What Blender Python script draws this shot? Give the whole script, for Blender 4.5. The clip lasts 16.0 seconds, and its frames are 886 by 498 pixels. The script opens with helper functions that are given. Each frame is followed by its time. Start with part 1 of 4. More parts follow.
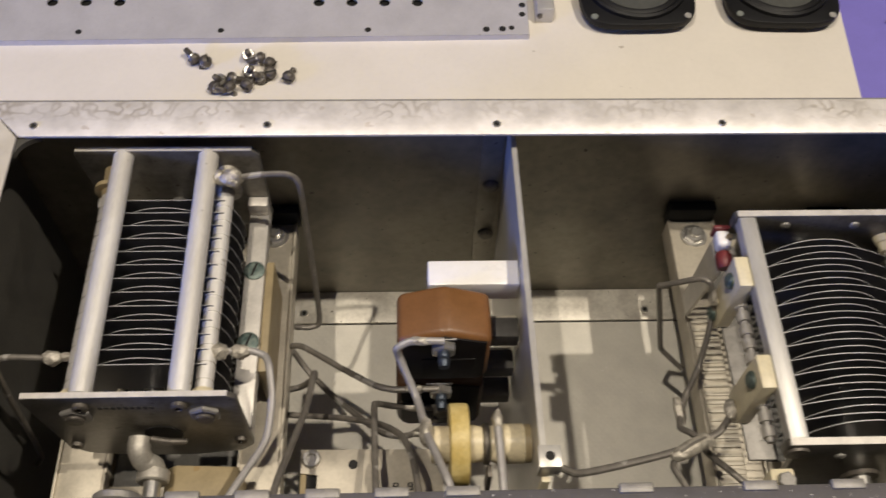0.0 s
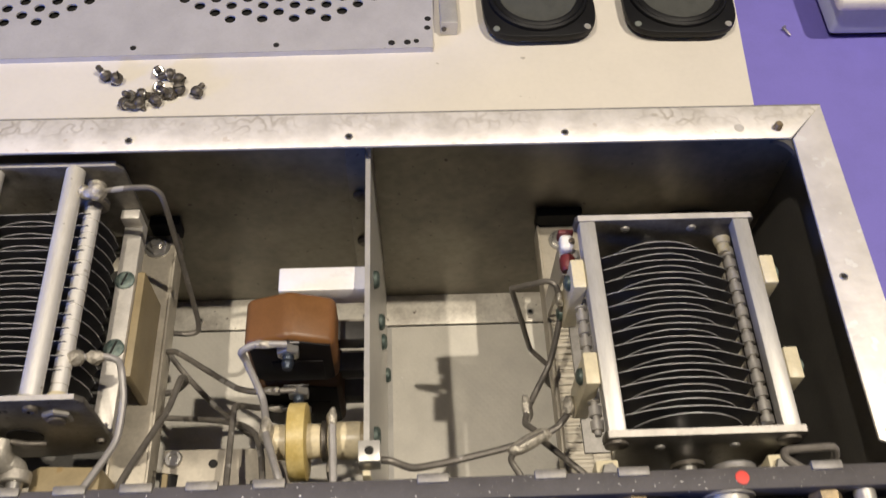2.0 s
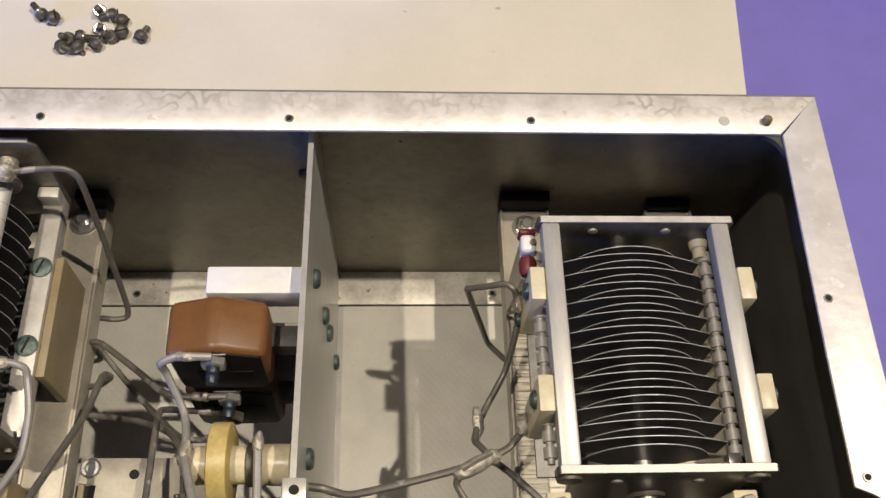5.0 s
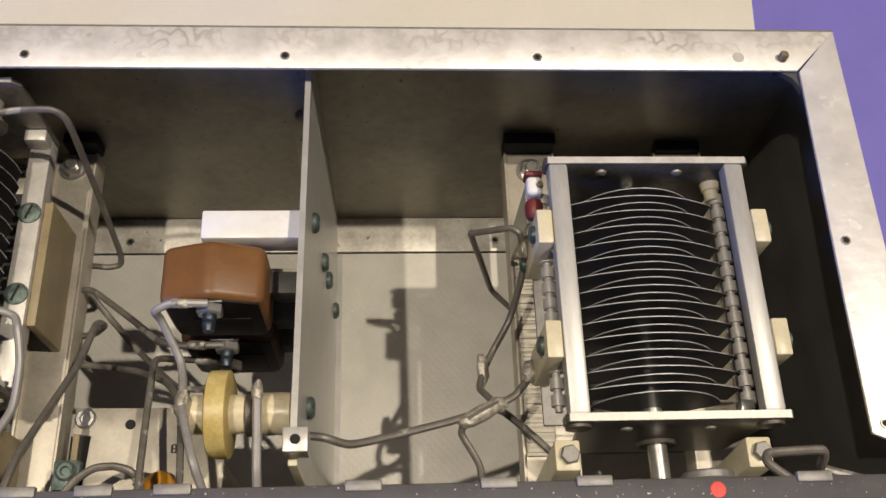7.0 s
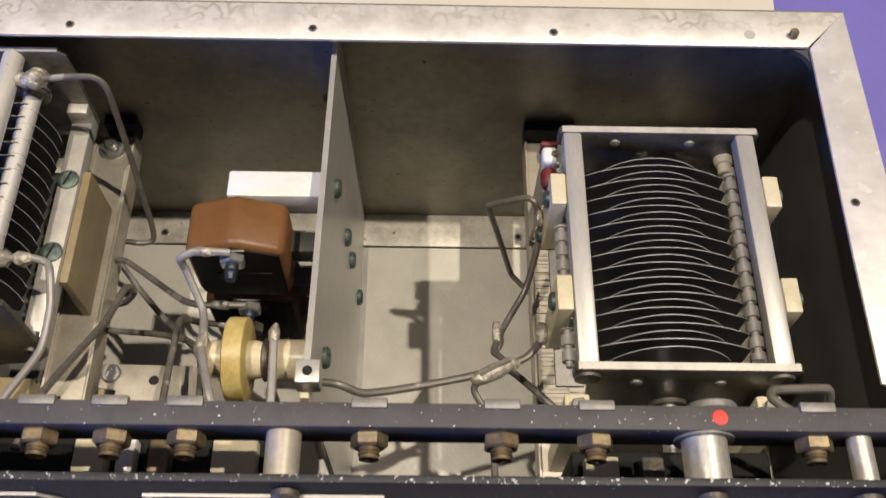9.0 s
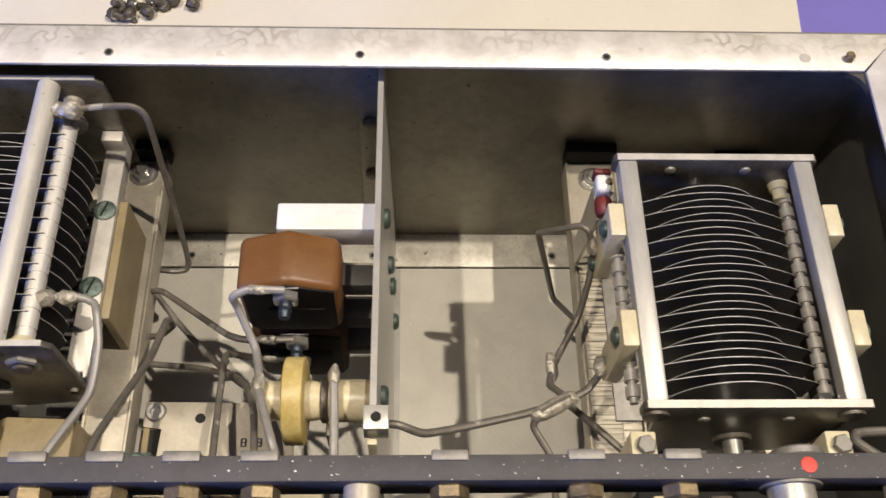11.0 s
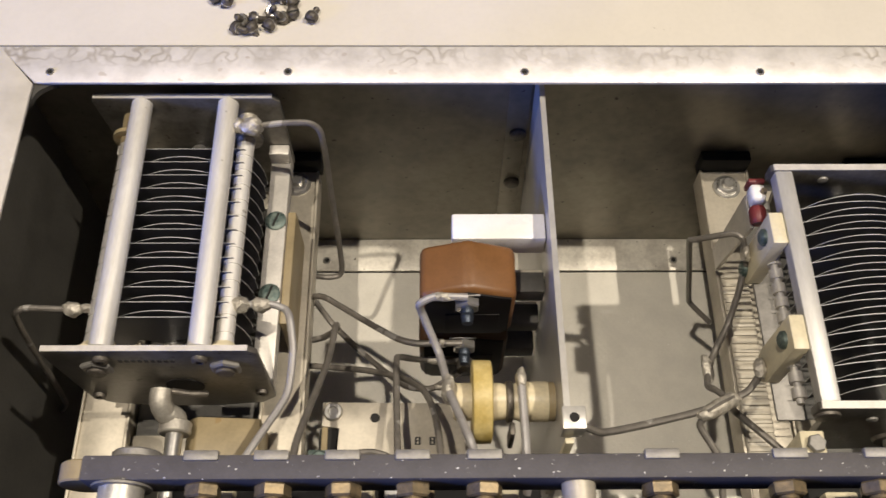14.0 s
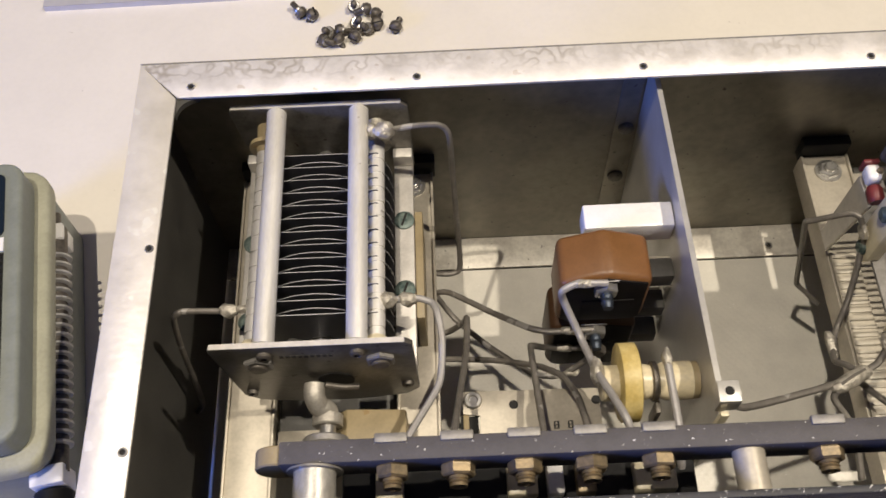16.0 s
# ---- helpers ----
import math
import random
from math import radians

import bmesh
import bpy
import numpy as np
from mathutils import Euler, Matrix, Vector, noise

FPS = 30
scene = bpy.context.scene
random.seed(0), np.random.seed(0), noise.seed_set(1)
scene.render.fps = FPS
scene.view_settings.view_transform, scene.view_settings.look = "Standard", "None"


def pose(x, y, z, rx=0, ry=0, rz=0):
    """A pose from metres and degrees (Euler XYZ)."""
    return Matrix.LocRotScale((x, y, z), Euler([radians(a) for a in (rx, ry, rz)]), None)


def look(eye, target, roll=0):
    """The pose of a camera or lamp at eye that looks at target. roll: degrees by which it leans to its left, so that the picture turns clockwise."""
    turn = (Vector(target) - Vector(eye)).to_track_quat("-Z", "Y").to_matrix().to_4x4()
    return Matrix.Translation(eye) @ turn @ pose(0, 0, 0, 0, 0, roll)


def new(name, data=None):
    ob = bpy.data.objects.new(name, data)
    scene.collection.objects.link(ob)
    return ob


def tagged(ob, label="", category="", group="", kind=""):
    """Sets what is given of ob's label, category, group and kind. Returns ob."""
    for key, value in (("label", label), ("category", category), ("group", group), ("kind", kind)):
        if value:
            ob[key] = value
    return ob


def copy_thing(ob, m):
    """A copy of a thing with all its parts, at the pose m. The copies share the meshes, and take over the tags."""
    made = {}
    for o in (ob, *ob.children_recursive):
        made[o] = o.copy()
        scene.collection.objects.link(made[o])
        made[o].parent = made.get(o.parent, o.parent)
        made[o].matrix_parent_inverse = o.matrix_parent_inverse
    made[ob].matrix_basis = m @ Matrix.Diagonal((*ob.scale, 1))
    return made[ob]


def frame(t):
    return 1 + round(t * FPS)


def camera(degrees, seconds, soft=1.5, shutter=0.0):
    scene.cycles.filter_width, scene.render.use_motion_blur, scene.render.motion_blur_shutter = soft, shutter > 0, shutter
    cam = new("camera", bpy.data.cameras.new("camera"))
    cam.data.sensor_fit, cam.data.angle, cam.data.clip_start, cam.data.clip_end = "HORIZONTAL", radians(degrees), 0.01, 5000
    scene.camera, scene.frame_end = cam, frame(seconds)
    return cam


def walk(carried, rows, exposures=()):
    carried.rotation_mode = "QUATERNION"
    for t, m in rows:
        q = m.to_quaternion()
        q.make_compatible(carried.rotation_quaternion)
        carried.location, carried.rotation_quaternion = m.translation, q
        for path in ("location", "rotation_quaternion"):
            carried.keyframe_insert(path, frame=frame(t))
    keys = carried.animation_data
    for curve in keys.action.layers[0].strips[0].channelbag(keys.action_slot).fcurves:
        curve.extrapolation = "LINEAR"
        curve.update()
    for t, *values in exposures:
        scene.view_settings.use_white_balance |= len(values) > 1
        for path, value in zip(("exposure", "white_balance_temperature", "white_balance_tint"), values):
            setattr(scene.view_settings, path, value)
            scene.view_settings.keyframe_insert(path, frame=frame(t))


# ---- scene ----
cam = camera(49.7, 16.0, shutter=0.5)
PATH = [
    (0, (-0.039, -0.263, 0.406), (0.037, 0.806, -1.283), 2.9),
    (0.5, (-0.018, -0.272, 0.417), (0.093, 0.812, -1.26), 3.5),
    (1, (0.003, -0.286, 0.421), (0.12, 0.814, -1.245), 3.7),
    (1.5, (0.018, -0.287, 0.424), (0.113, 0.775, -1.268), 2.9),
    (2, (0.024, -0.276, 0.424), (0.103, 0.805, -1.256), 2.1),
    (2.5, (0.027, -0.252, 0.416), (0.119, 0.779, -1.295), 3.2),
    (3, (0.038, -0.244, 0.416), (0.122, 0.748, -1.319), 2.8),
    (3.5, (0.036, -0.225, 0.405), (0.096, 0.716, -1.358), 2.6),
    (4, (0.035, -0.223, 0.409), (0.127, 0.703, -1.362), 4.9),
    (4.2, (0.037, -0.227, 0.41), (0.146, 0.699, -1.359), 6.0),
    (6.3, (0.041, -0.215, 0.397), (0.158, 0.627, -1.413), 7.0),
    (6.5, (0.038, -0.214, 0.395), (0.165, 0.607, -1.424), 7.8),
    (7, (0.038, -0.222, 0.395), (0.158, 0.611, -1.419), 7.1),
    (7.5, (0.049, -0.232, 0.395), (0.154, 0.619, -1.412), 5.9),
    (8, (0.068, -0.245, 0.394), (0.174, 0.615, -1.408), 5.8),
    (8.5, (0.058, -0.259, 0.392), (0.132, 0.668, -1.378), 4.8),
    (9, (0.048, -0.266, 0.385), (0.078, 0.709, -1.361), 2.3),
    (9.2, (0.05, -0.271, 0.384), (0.092, 0.705, -1.361), 3.2),
    (11.3, (0.012, -0.245, 0.384), (0.084, 0.707, -1.373), 3.9),
    (11.5, (0.007, -0.244, 0.384), (0.069, 0.703, -1.376), 3.4),
    (12, (-0.008, -0.241, 0.384), (0.046, 0.7, -1.38), 3.2),
    (12.5, (-0.017, -0.251, 0.394), (0.026, 0.698, -1.366), 2.7),
    (13, (-0.022, -0.253, 0.398), (0.015, 0.696, -1.362), 2.3),
    (13.5, (-0.028, -0.25, 0.401), (-0.001, 0.699, -1.36), 1.5),
    (14, (-0.038, -0.252, 0.402), (-0.017, 0.7, -1.356), 1.0),
    (14.5, (-0.054, -0.255, 0.405), (-0.04, 0.696, -1.354), 0.1),
    (15, (-0.066, -0.256, 0.41), (-0.07, 0.702, -1.345), -1.4),
    (15.5, (-0.073, -0.259, 0.415), (-0.102, 0.709, -1.335), -3.4),
    (16, (-0.086, -0.265, 0.414), (-0.103, 0.705, -1.335), -3.4),
]
EXPOSURES = [(0, -0.18), (1, -0.03), (3.0, -0.02), (4, -0.07), (6.5, -0.17), (8, -0.14), (9, 0.0), (12, 0.08), (13.5, 0.07), (16, 0.05)]
walk(cam, [(t, look(eye, target, roll)) for t, eye, target, roll in PATH], EXPOSURES)

# ---- light ----
world = bpy.data.worlds.new("world")
scene.world = world
world.use_nodes = True
world.node_tree.nodes["Background"].inputs[0].default_value = (1.0, 0.86, 0.70, 1)
world.node_tree.nodes["Background"].inputs[1].default_value = 0.53


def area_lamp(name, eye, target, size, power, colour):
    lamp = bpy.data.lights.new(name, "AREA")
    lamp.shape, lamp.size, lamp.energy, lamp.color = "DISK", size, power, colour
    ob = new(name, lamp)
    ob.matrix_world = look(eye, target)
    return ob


# two small warm spots under the ceiling
area_lamp("ceiling_light", (-0.386, -0.217, 1.66), (0, 0, 0), 0.03, 15.4, (1.0, 0.89, 0.73))
area_lamp("ceiling_light", (0.685, -0.130, 1.66), (0, 0, 0), 0.03, 21.5, (1.0, 0.89, 0.73))
# added blue lamp for cool light from one side, its source unseen
area_lamp("cool_side_light", (-1.65, -0.95, 0.50), (0, 0, 0.05), 0.40, 23.0, (0.10, 0.24, 1.0))


# ---- materials ----
def mat(name, base, rough=0.5, metal=0.0, var=0.12, scale=60.0, fine=900.0, bump=0.05, tint=None, spots=None, stretch=None, spec=0.5):
    m = bpy.data.materials.new(name)
    m.use_nodes = True
    nt = m.node_tree
    n, l = nt.nodes, nt.links
    b = n["Principled BSDF"]
    b.inputs["Metallic"].default_value = metal
    b.inputs["Specular IOR Level"].default_value = spec
    tc = n.new("ShaderNodeTexCoord")
    mp = n.new("ShaderNodeMapping")
    l.new(tc.outputs["Object"], mp.inputs[0])
    if stretch:
        mp.inputs["Scale"].default_value = stretch
    big = n.new("ShaderNodeTexNoise")
    big.inputs["Scale"].default_value, big.inputs["Detail"].default_value, big.inputs["Roughness"].default_value = scale, 4, 0.65
    small = n.new("ShaderNodeTexNoise")
    small.inputs["Scale"].default_value, small.inputs["Detail"].default_value = fine, 3
    l.new(mp.outputs[0], big.inputs["Vector"])
    l.new(mp.outputs[0], small.inputs["Vector"])
    ramp = n.new("ShaderNodeValToRGB")
    dark = tint or tuple(c * (1 - 2.2 * var) for c in base)
    ramp.color_ramp.elements[0].position, ramp.color_ramp.elements[1].position = 0.32, 0.62
    ramp.color_ramp.elements[0].color = (*[max(0, c) for c in dark], 1)
    ramp.color_ramp.elements[1].color = (*base, 1)
    l.new(big.outputs["Fac"], ramp.inputs[0])
    mix = n.new("ShaderNodeMix")
    mix.data_type, mix.blend_type = "RGBA", "MULTIPLY"
    mix.inputs["Factor"].default_value = min(1, var * 3)
    l.new(ramp.outputs[0], mix.inputs["A"])
    r2 = n.new("ShaderNodeValToRGB")
    r2.color_ramp.elements[0].position, r2.color_ramp.elements[1].position = 0.3, 0.6
    r2.color_ramp.elements[0].color, r2.color_ramp.elements[1].color = (0.72, 0.72, 0.72, 1), (1, 1, 1, 1)
    l.new(small.outputs["Fac"], r2.inputs[0])
    l.new(r2.outputs[0], mix.inputs["B"])
    out = mix.outputs["Result"]
    if spots:
        colour, size, amount = spots
        v = n.new("ShaderNodeTexNoise")
        v.inputs["Scale"].default_value, v.inputs["Detail"].default_value = size, 2
        l.new(tc.outputs["Object"], v.inputs["Vector"])
        r3 = n.new("ShaderNodeValToRGB")
        r3.color_ramp.elements[0].position, r3.color_ramp.elements[1].position = amount, amount + 0.03
        r3.color_ramp.elements[0].color, r3.color_ramp.elements[1].color = (0, 0, 0, 1), (1, 1, 1, 1)
        l.new(v.outputs["Fac"], r3.inputs[0])
        m3 = n.new("ShaderNodeMix")
        m3.data_type = "RGBA"
        l.new(r3.outputs[0], m3.inputs["Factor"])
        l.new(out, m3.inputs["A"])
        m3.inputs["B"].default_value = (*colour, 1)
        out = m3.outputs["Result"]
    l.new(out, b.inputs["Base Color"])
    rr = n.new("ShaderNodeMapRange")
    rr.inputs["To Min"].default_value, rr.inputs["To Max"].default_value = max(0.03, rough - 0.12), min(1, rough + 0.12)
    l.new(big.outputs["Fac"], rr.inputs["Value"])
    l.new(rr.outputs[0], b.inputs["Roughness"])
    if bump:
        bp = n.new("ShaderNodeBump")
        bp.inputs["Strength"].default_value, bp.inputs["Distance"].default_value = bump, 0.0006
        l.new(small.outputs["Fac"], bp.inputs["Height"])
        l.new(bp.outputs[0], b.inputs["Normal"])
    return m


ALU_RIM = mat("worn_bare_aluminium", (0.86, 0.82, 0.77), 0.44, 0.40, 0.08, 60, 260, 0.20, tint=(0.72, 0.68, 0.62), spots=((0.66, 0.60, 0.53), 150, 0.69), spec=0.6)


def wipe_marks(m, colour, size, width, strength, band):
    """Thin curling smear lines, along the contours of a noise field."""
    nt = m.node_tree
    n, l = nt.nodes, nt.links
    b = n["Principled BSDF"]
    src = b.inputs["Base Color"].links[0].from_socket
    tc = n.new("ShaderNodeTexCoord")
    a = n.new("ShaderNodeTexNoise")
    a.inputs["Scale"].default_value, a.inputs["Detail"].default_value = size, 1.0
    l.new(tc.outputs["Object"], a.inputs["Vector"])
    sub = n.new("ShaderNodeMath")
    sub.operation = "SUBTRACT"
    sub.inputs[1].default_value = 0.5
    l.new(a.outputs["Fac"], sub.inputs[0])
    ab = n.new("ShaderNodeMath")
    ab.operation = "ABSOLUTE"
    l.new(sub.outputs[0], ab.inputs[0])
    mr = n.new("ShaderNodeMapRange")
    mr.inputs["From Min"].default_value, mr.inputs["From Max"].default_value = 0.0, width
    mr.inputs["To Min"].default_value, mr.inputs["To Max"].default_value = strength, 0.0
    l.new(ab.outputs[0], mr.inputs["Value"])
    c = n.new("ShaderNodeTexNoise")
    c.inputs["Scale"].default_value = 14.0
    l.new(tc.outputs["Object"], c.inputs["Vector"])
    fade = n.new("ShaderNodeMapRange")
    fade.inputs["From Min"].default_value, fade.inputs["From Max"].default_value = 0.38, 0.56
    l.new(c.outputs["Fac"], fade.inputs["Value"])
    mul = n.new("ShaderNodeMath")
    mul.operation = "MULTIPLY"
    l.new(mr.outputs[0], mul.inputs[0])
    l.new(fade.outputs[0], mul.inputs[1])
    xyz = n.new("ShaderNodeSeparateXYZ")
    l.new(tc.outputs["Object"], xyz.inputs[0])
    strip = n.new("ShaderNodeMapRange")
    strip.inputs["From Min"].default_value, strip.inputs["From Max"].default_value = band
    l.new(xyz.outputs["Y"], strip.inputs["Value"])
    held = n.new("ShaderNodeMath")
    held.operation = "MULTIPLY"
    l.new(mul.outputs[0], held.inputs[0])
    l.new(strip.outputs[0], held.inputs[1])
    mx = n.new("ShaderNodeMix")
    mx.data_type = "RGBA"
    l.new(held.outputs[0], mx.inputs["Factor"])
    l.new(src, mx.inputs["A"])
    mx.inputs["B"].default_value = (*colour, 1)
    l.new(mx.outputs["Result"], b.inputs["Base Color"])


ALU_SIDE = mat("bare_aluminium", (0.84, 0.80, 0.76), 0.44, 0.40, 0.07, 45, 160, 0.30, tint=(0.74, 0.70, 0.65), spots=((0.88, 0.86, 0.82), 110, 0.64), spec=0.6)
wipe_marks(ALU_RIM, (0.47, 0.42, 0.35), 150, 0.085, 0.95, (0.0915, 0.0965))
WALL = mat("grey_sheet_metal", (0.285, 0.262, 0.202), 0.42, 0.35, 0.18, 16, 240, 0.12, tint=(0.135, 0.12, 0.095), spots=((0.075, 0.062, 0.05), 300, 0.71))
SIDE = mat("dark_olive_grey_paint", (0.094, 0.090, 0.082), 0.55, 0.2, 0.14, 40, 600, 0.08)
FLOOR = mat("light_grey_plate", (0.77, 0.735, 0.655), 0.40, 0.08, 0.06, 45, 1400, 0.14, spots=((0.90, 0.88, 0.84), 480, 0.755))


def fine_lattice(m, pitch, strength):
    """A pressed crosswise lattice, as fine relief."""
    nt = m.node_tree
    n, l = nt.nodes, nt.links
    b = n["Principled BSDF"]
    tc = n.new("ShaderNodeTexCoord")
    total = None
    for turn in (0.72, -0.72):
        mp = n.new("ShaderNodeMapping")
        mp.inputs["Rotation"].default_value = (0, 0, turn)
        l.new(tc.outputs["Object"], mp.inputs[0])
        w = n.new("ShaderNodeTexWave")
        w.inputs["Scale"].default_value, w.inputs["Distortion"].default_value = 0.314 / pitch, 0.6
        l.new(mp.outputs[0], w.inputs["Vector"])
        if total is None:
            total = w.outputs["Fac"]
        else:
            mul = n.new("ShaderNodeMath")
            mul.operation = "MULTIPLY"
            l.new(total, mul.inputs[0])
            l.new(w.outputs["Fac"], mul.inputs[1])
            total = mul.outputs[0]
    bp = n.new("ShaderNodeBump")
    bp.inputs["Strength"].default_value, bp.inputs["Distance"].default_value = strength, 0.0004
    l.new(total, bp.inputs["Height"])
    old = b.inputs["Normal"].links[0].from_socket
    l.new(old, bp.inputs["Normal"])
    l.new(bp.outputs[0], b.inputs["Normal"])


fine_lattice(FLOOR, 0.0030, 0.15)
FLANGE = mat("stained_bottom_flange", (0.78, 0.74, 0.65), 0.45, 0.25, 0.12, 70, 500, 0.08, tint=(0.50, 0.46, 0.40), spots=((0.16, 0.13, 0.10), 260, 0.70))
PART = mat("satin_partition_sheet", (0.62, 0.60, 0.56), 0.38, 0.45, 0.07, 50, 800, 0.05)
STEEL = mat("nickel_plated_steel", (0.66, 0.64, 0.60), 0.30, 0.85, 0.08, 120, 900, 0.05)
ROD = mat("satin_aluminium_rod", (0.60, 0.585, 0.56), 0.46, 0.45, 0.08, 90, 1500, 0.06, stretch=(1, 0.2, 1))
RAIL = mat("pale_turned_rail", (0.84, 0.82, 0.79), 0.46, 0.40, 0.09, 90, 1500, 0.08, tint=(0.70, 0.67, 0.62), stretch=(1, 0.2, 1), spots=((0.50, 0.47, 0.42), 240, 0.72))
# shade between the vanes is put into dark faces, light into pale edges
PLATE = mat("shaded_vane", (0.13, 0.13, 0.145), 0.45, 0.5, 0.08, 80, 700, 0.03)
VANE_EDGE = mat("lit_vane_edge", (0.70, 0.70, 0.71), 0.42, 0.5, 0.05, 200, 900, 0.03)
DARKPL = mat("tarnished_end_plate", (0.205, 0.192, 0.172), 0.40, 0.5, 0.18, 90, 600, 0.12, tint=(0.105, 0.095, 0.08), spots=((0.055, 0.045, 0.035), 260, 0.70))
EDGE = mat("bare_plate_edge", (0.70, 0.665, 0.61), 0.45, 0.4, 0.08, 150, 900, 0.05)
CREAM = mat("cream_ceramic", (0.76, 0.68, 0.48), 0.38, 0.0, 0.07, 120, 900, 0.05)
WHITE = mat("glazed_white_ceramic", (0.88, 0.86, 0.83), 0.3, 0.0, 0.03, 80, 700, 0.02)
TAN = mat("tan_bakelite_board", (0.34, 0.27, 0.155), 0.45, 0.0, 0.10, 60, 700, 0.06, spots=((0.30, 0.21, 0.10), 170, 0.70))
AGED = mat("aged_yellow_ceramic", (0.70, 0.56, 0.24), 0.4, 0.0, 0.12, 110, 700, 0.08, tint=(0.50, 0.36, 0.10))
IVORY = mat("stained_ivory_ceramic", (0.80, 0.70, 0.48), 0.35, 0.0, 0.10, 90, 700, 0.06, spots=((0.40, 0.24, 0.06), 190, 0.69))
RIBBED = mat("greyish_cream_ceramic", (0.50, 0.455, 0.37), 0.45, 0.0, 0.08, 120, 900, 0.05)
BLACK_FRONT = mat("black_front", (0.010, 0.008, 0.008), 0.5, 0.0, 0.1, 80, 900, 0.04, spec=0.15)
CHAN = mat("tan_tinted_channel_metal", (0.56, 0.51, 0.42), 0.45, 0.35, 0.10, 60, 600, 0.06, tint=(0.42, 0.38, 0.31))
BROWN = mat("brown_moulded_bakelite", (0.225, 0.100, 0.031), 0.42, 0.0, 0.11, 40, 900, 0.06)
# brown bakelite darkened for the shade round the lower capacitor
SHADED_BROWN = mat("shaded_brown_bakelite", (0.070, 0.034, 0.015), 0.45, 0.0, 0.11, 40, 900, 0.06, spec=0.3)
WIRE = mat("grey_tinned_wire", (0.23, 0.21, 0.185), 0.46, 0.4, 0.14, 160, 1500, 0.12, spots=((0.42, 0.40, 0.37), 90, 0.62))
TINNED = mat("bright_tinned_wire", (0.40, 0.385, 0.38), 0.50, 0.30, 0.12, 160, 1500, 0.10, tint=(0.34, 0.32, 0.31))
SOLDER = mat("rough_solder", (0.62, 0.58, 0.50), 0.50, 0.55, 0.18, 330, 900, 0.9, tint=(0.34, 0.31, 0.26))
CAST = mat("grey_cast_metal", (0.52, 0.49, 0.43), 0.50, 0.5, 0.14, 240, 900, 0.25, tint=(0.36, 0.33, 0.29))
BAR = mat("chipped_dark_grey_paint", (0.105, 0.098, 0.102), 0.55, 0.0, 0.10, 90, 1500, 0.10, spots=((0.78, 0.76, 0.73), 800, 0.70), spec=0.25)
PANEL = mat("black_crackle_paint", (0.006, 0.008, 0.020), 0.6, 0.0, 0.10, 300, 1800, 0.5, spots=((0.40, 0.39, 0.38), 900, 0.74), spec=0.2)
PANEL_EDGE = mat("chipped_panel_edge", (0.05, 0.05, 0.055), 0.5, 0.0, 0.1, 200, 900, 0.2, spots=((0.55, 0.54, 0.53), 800, 0.63), spec=0.3)
BRASS = mat("tarnished_brass", (0.36, 0.275, 0.16), 0.45, 0.65, 0.18, 220, 900, 0.15, tint=(0.20, 0.165, 0.115))
DULL = mat("dull_zinc_clip", (0.30, 0.285, 0.265), 0.5, 0.4, 0.12, 200, 900, 0.15)
SPACER = mat("turned_aluminium_spacer", (0.72, 0.69, 0.62), 0.36, 0.6, 0.12, 180, 900, 0.06, stretch=(3, 1, 1))
RUBBER = mat("black_rubber", (0.016, 0.016, 0.016), 0.65, 0.0, 0.1, 100, 900, 0.1, spec=0.25)
HOLE = mat("dark_hole", (0.012, 0.011, 0.010), 0.8, 0.0, 0.05)
RED = mat("red_paint_dot", (0.75, 0.06, 0.04), 0.5, 0.0, 0.05)
GREEN = mat("oxidised_green_screw", (0.19, 0.235, 0.21), 0.5, 0.45, 0.2, 300, 900, 0.3, tint=(0.05, 0.085, 0.08))
REDPL = mat("dull_red_insulator", (0.19, 0.030, 0.030), 0.5, 0.0, 0.12, 150, 900, 0.08)
PAPER = mat("off_white_board", (0.80, 0.75, 0.67), 0.7, 0.0, 0.025, 14, 300, 0.03, spots=((0.50, 0.45, 0.38), 120, 0.765))
PURPLE = mat("purple_mat", (0.218, 0.186, 0.62), 0.7, 0.0, 0.05, 20, 900, 0.05)
LIDMAT = mat("grey_anodised_sheet", (0.60, 0.585, 0.60), 0.45, 0.2, 0.05, 40, 700, 0.05, spots=((0.44, 0.42, 0.41), 200, 0.74))
SPKFR = mat("black_speaker_frame", (0.010, 0.010, 0.011), 0.5, 0.0, 0.1, 100, 900, 0.05, spec=0.25)
CONE = mat("grey_paper_cone", (0.085, 0.088, 0.08), 0.6, 0.0, 0.1, 120, 900, 0.1)
BLUEWH = mat("pale_blue_plastic", (0.66, 0.72, 0.82), 0.4, 0.0, 0.03, 60, 700, 0.02)
GREYHAM = mat("grey_hammered_case", (0.235, 0.255, 0.235), 0.5, 0.0, 0.08, 70, 600, 0.06)
GREYLT = mat("pale_green_grey_bezel", (0.40, 0.395, 0.30), 0.55, 0.0, 0.09, 70, 600, 0.05)
GLASS_DK = mat("dark_meter_face", (0.012, 0.02, 0.03), 0.2, 0.0, 0.05)
SCREWMAT = mat("oily_dark_steel", (0.17, 0.15, 0.125), 0.48, 0.45, 0.22, 300, 900, 0.4, tint=(0.09, 0.08, 0.07))
BLUED = mat("blued_steel_stud", (0.06, 0.075, 0.10), 0.40, 0.6, 0.15, 300, 900, 0.2)
INK = mat("black_ink", (0.03, 0.03, 0.03), 0.6)
ORANGE = mat("orange_varnish", (0.62, 0.28, 0.03), 0.35, 0.0, 0.1)
ROOM = mat("beige_room_wall", (0.40, 0.37, 0.33), 0.8, 0.0, 0.05, 3, 60, 0.02)


# ---- mesh helpers ----
ORIGIN = {}


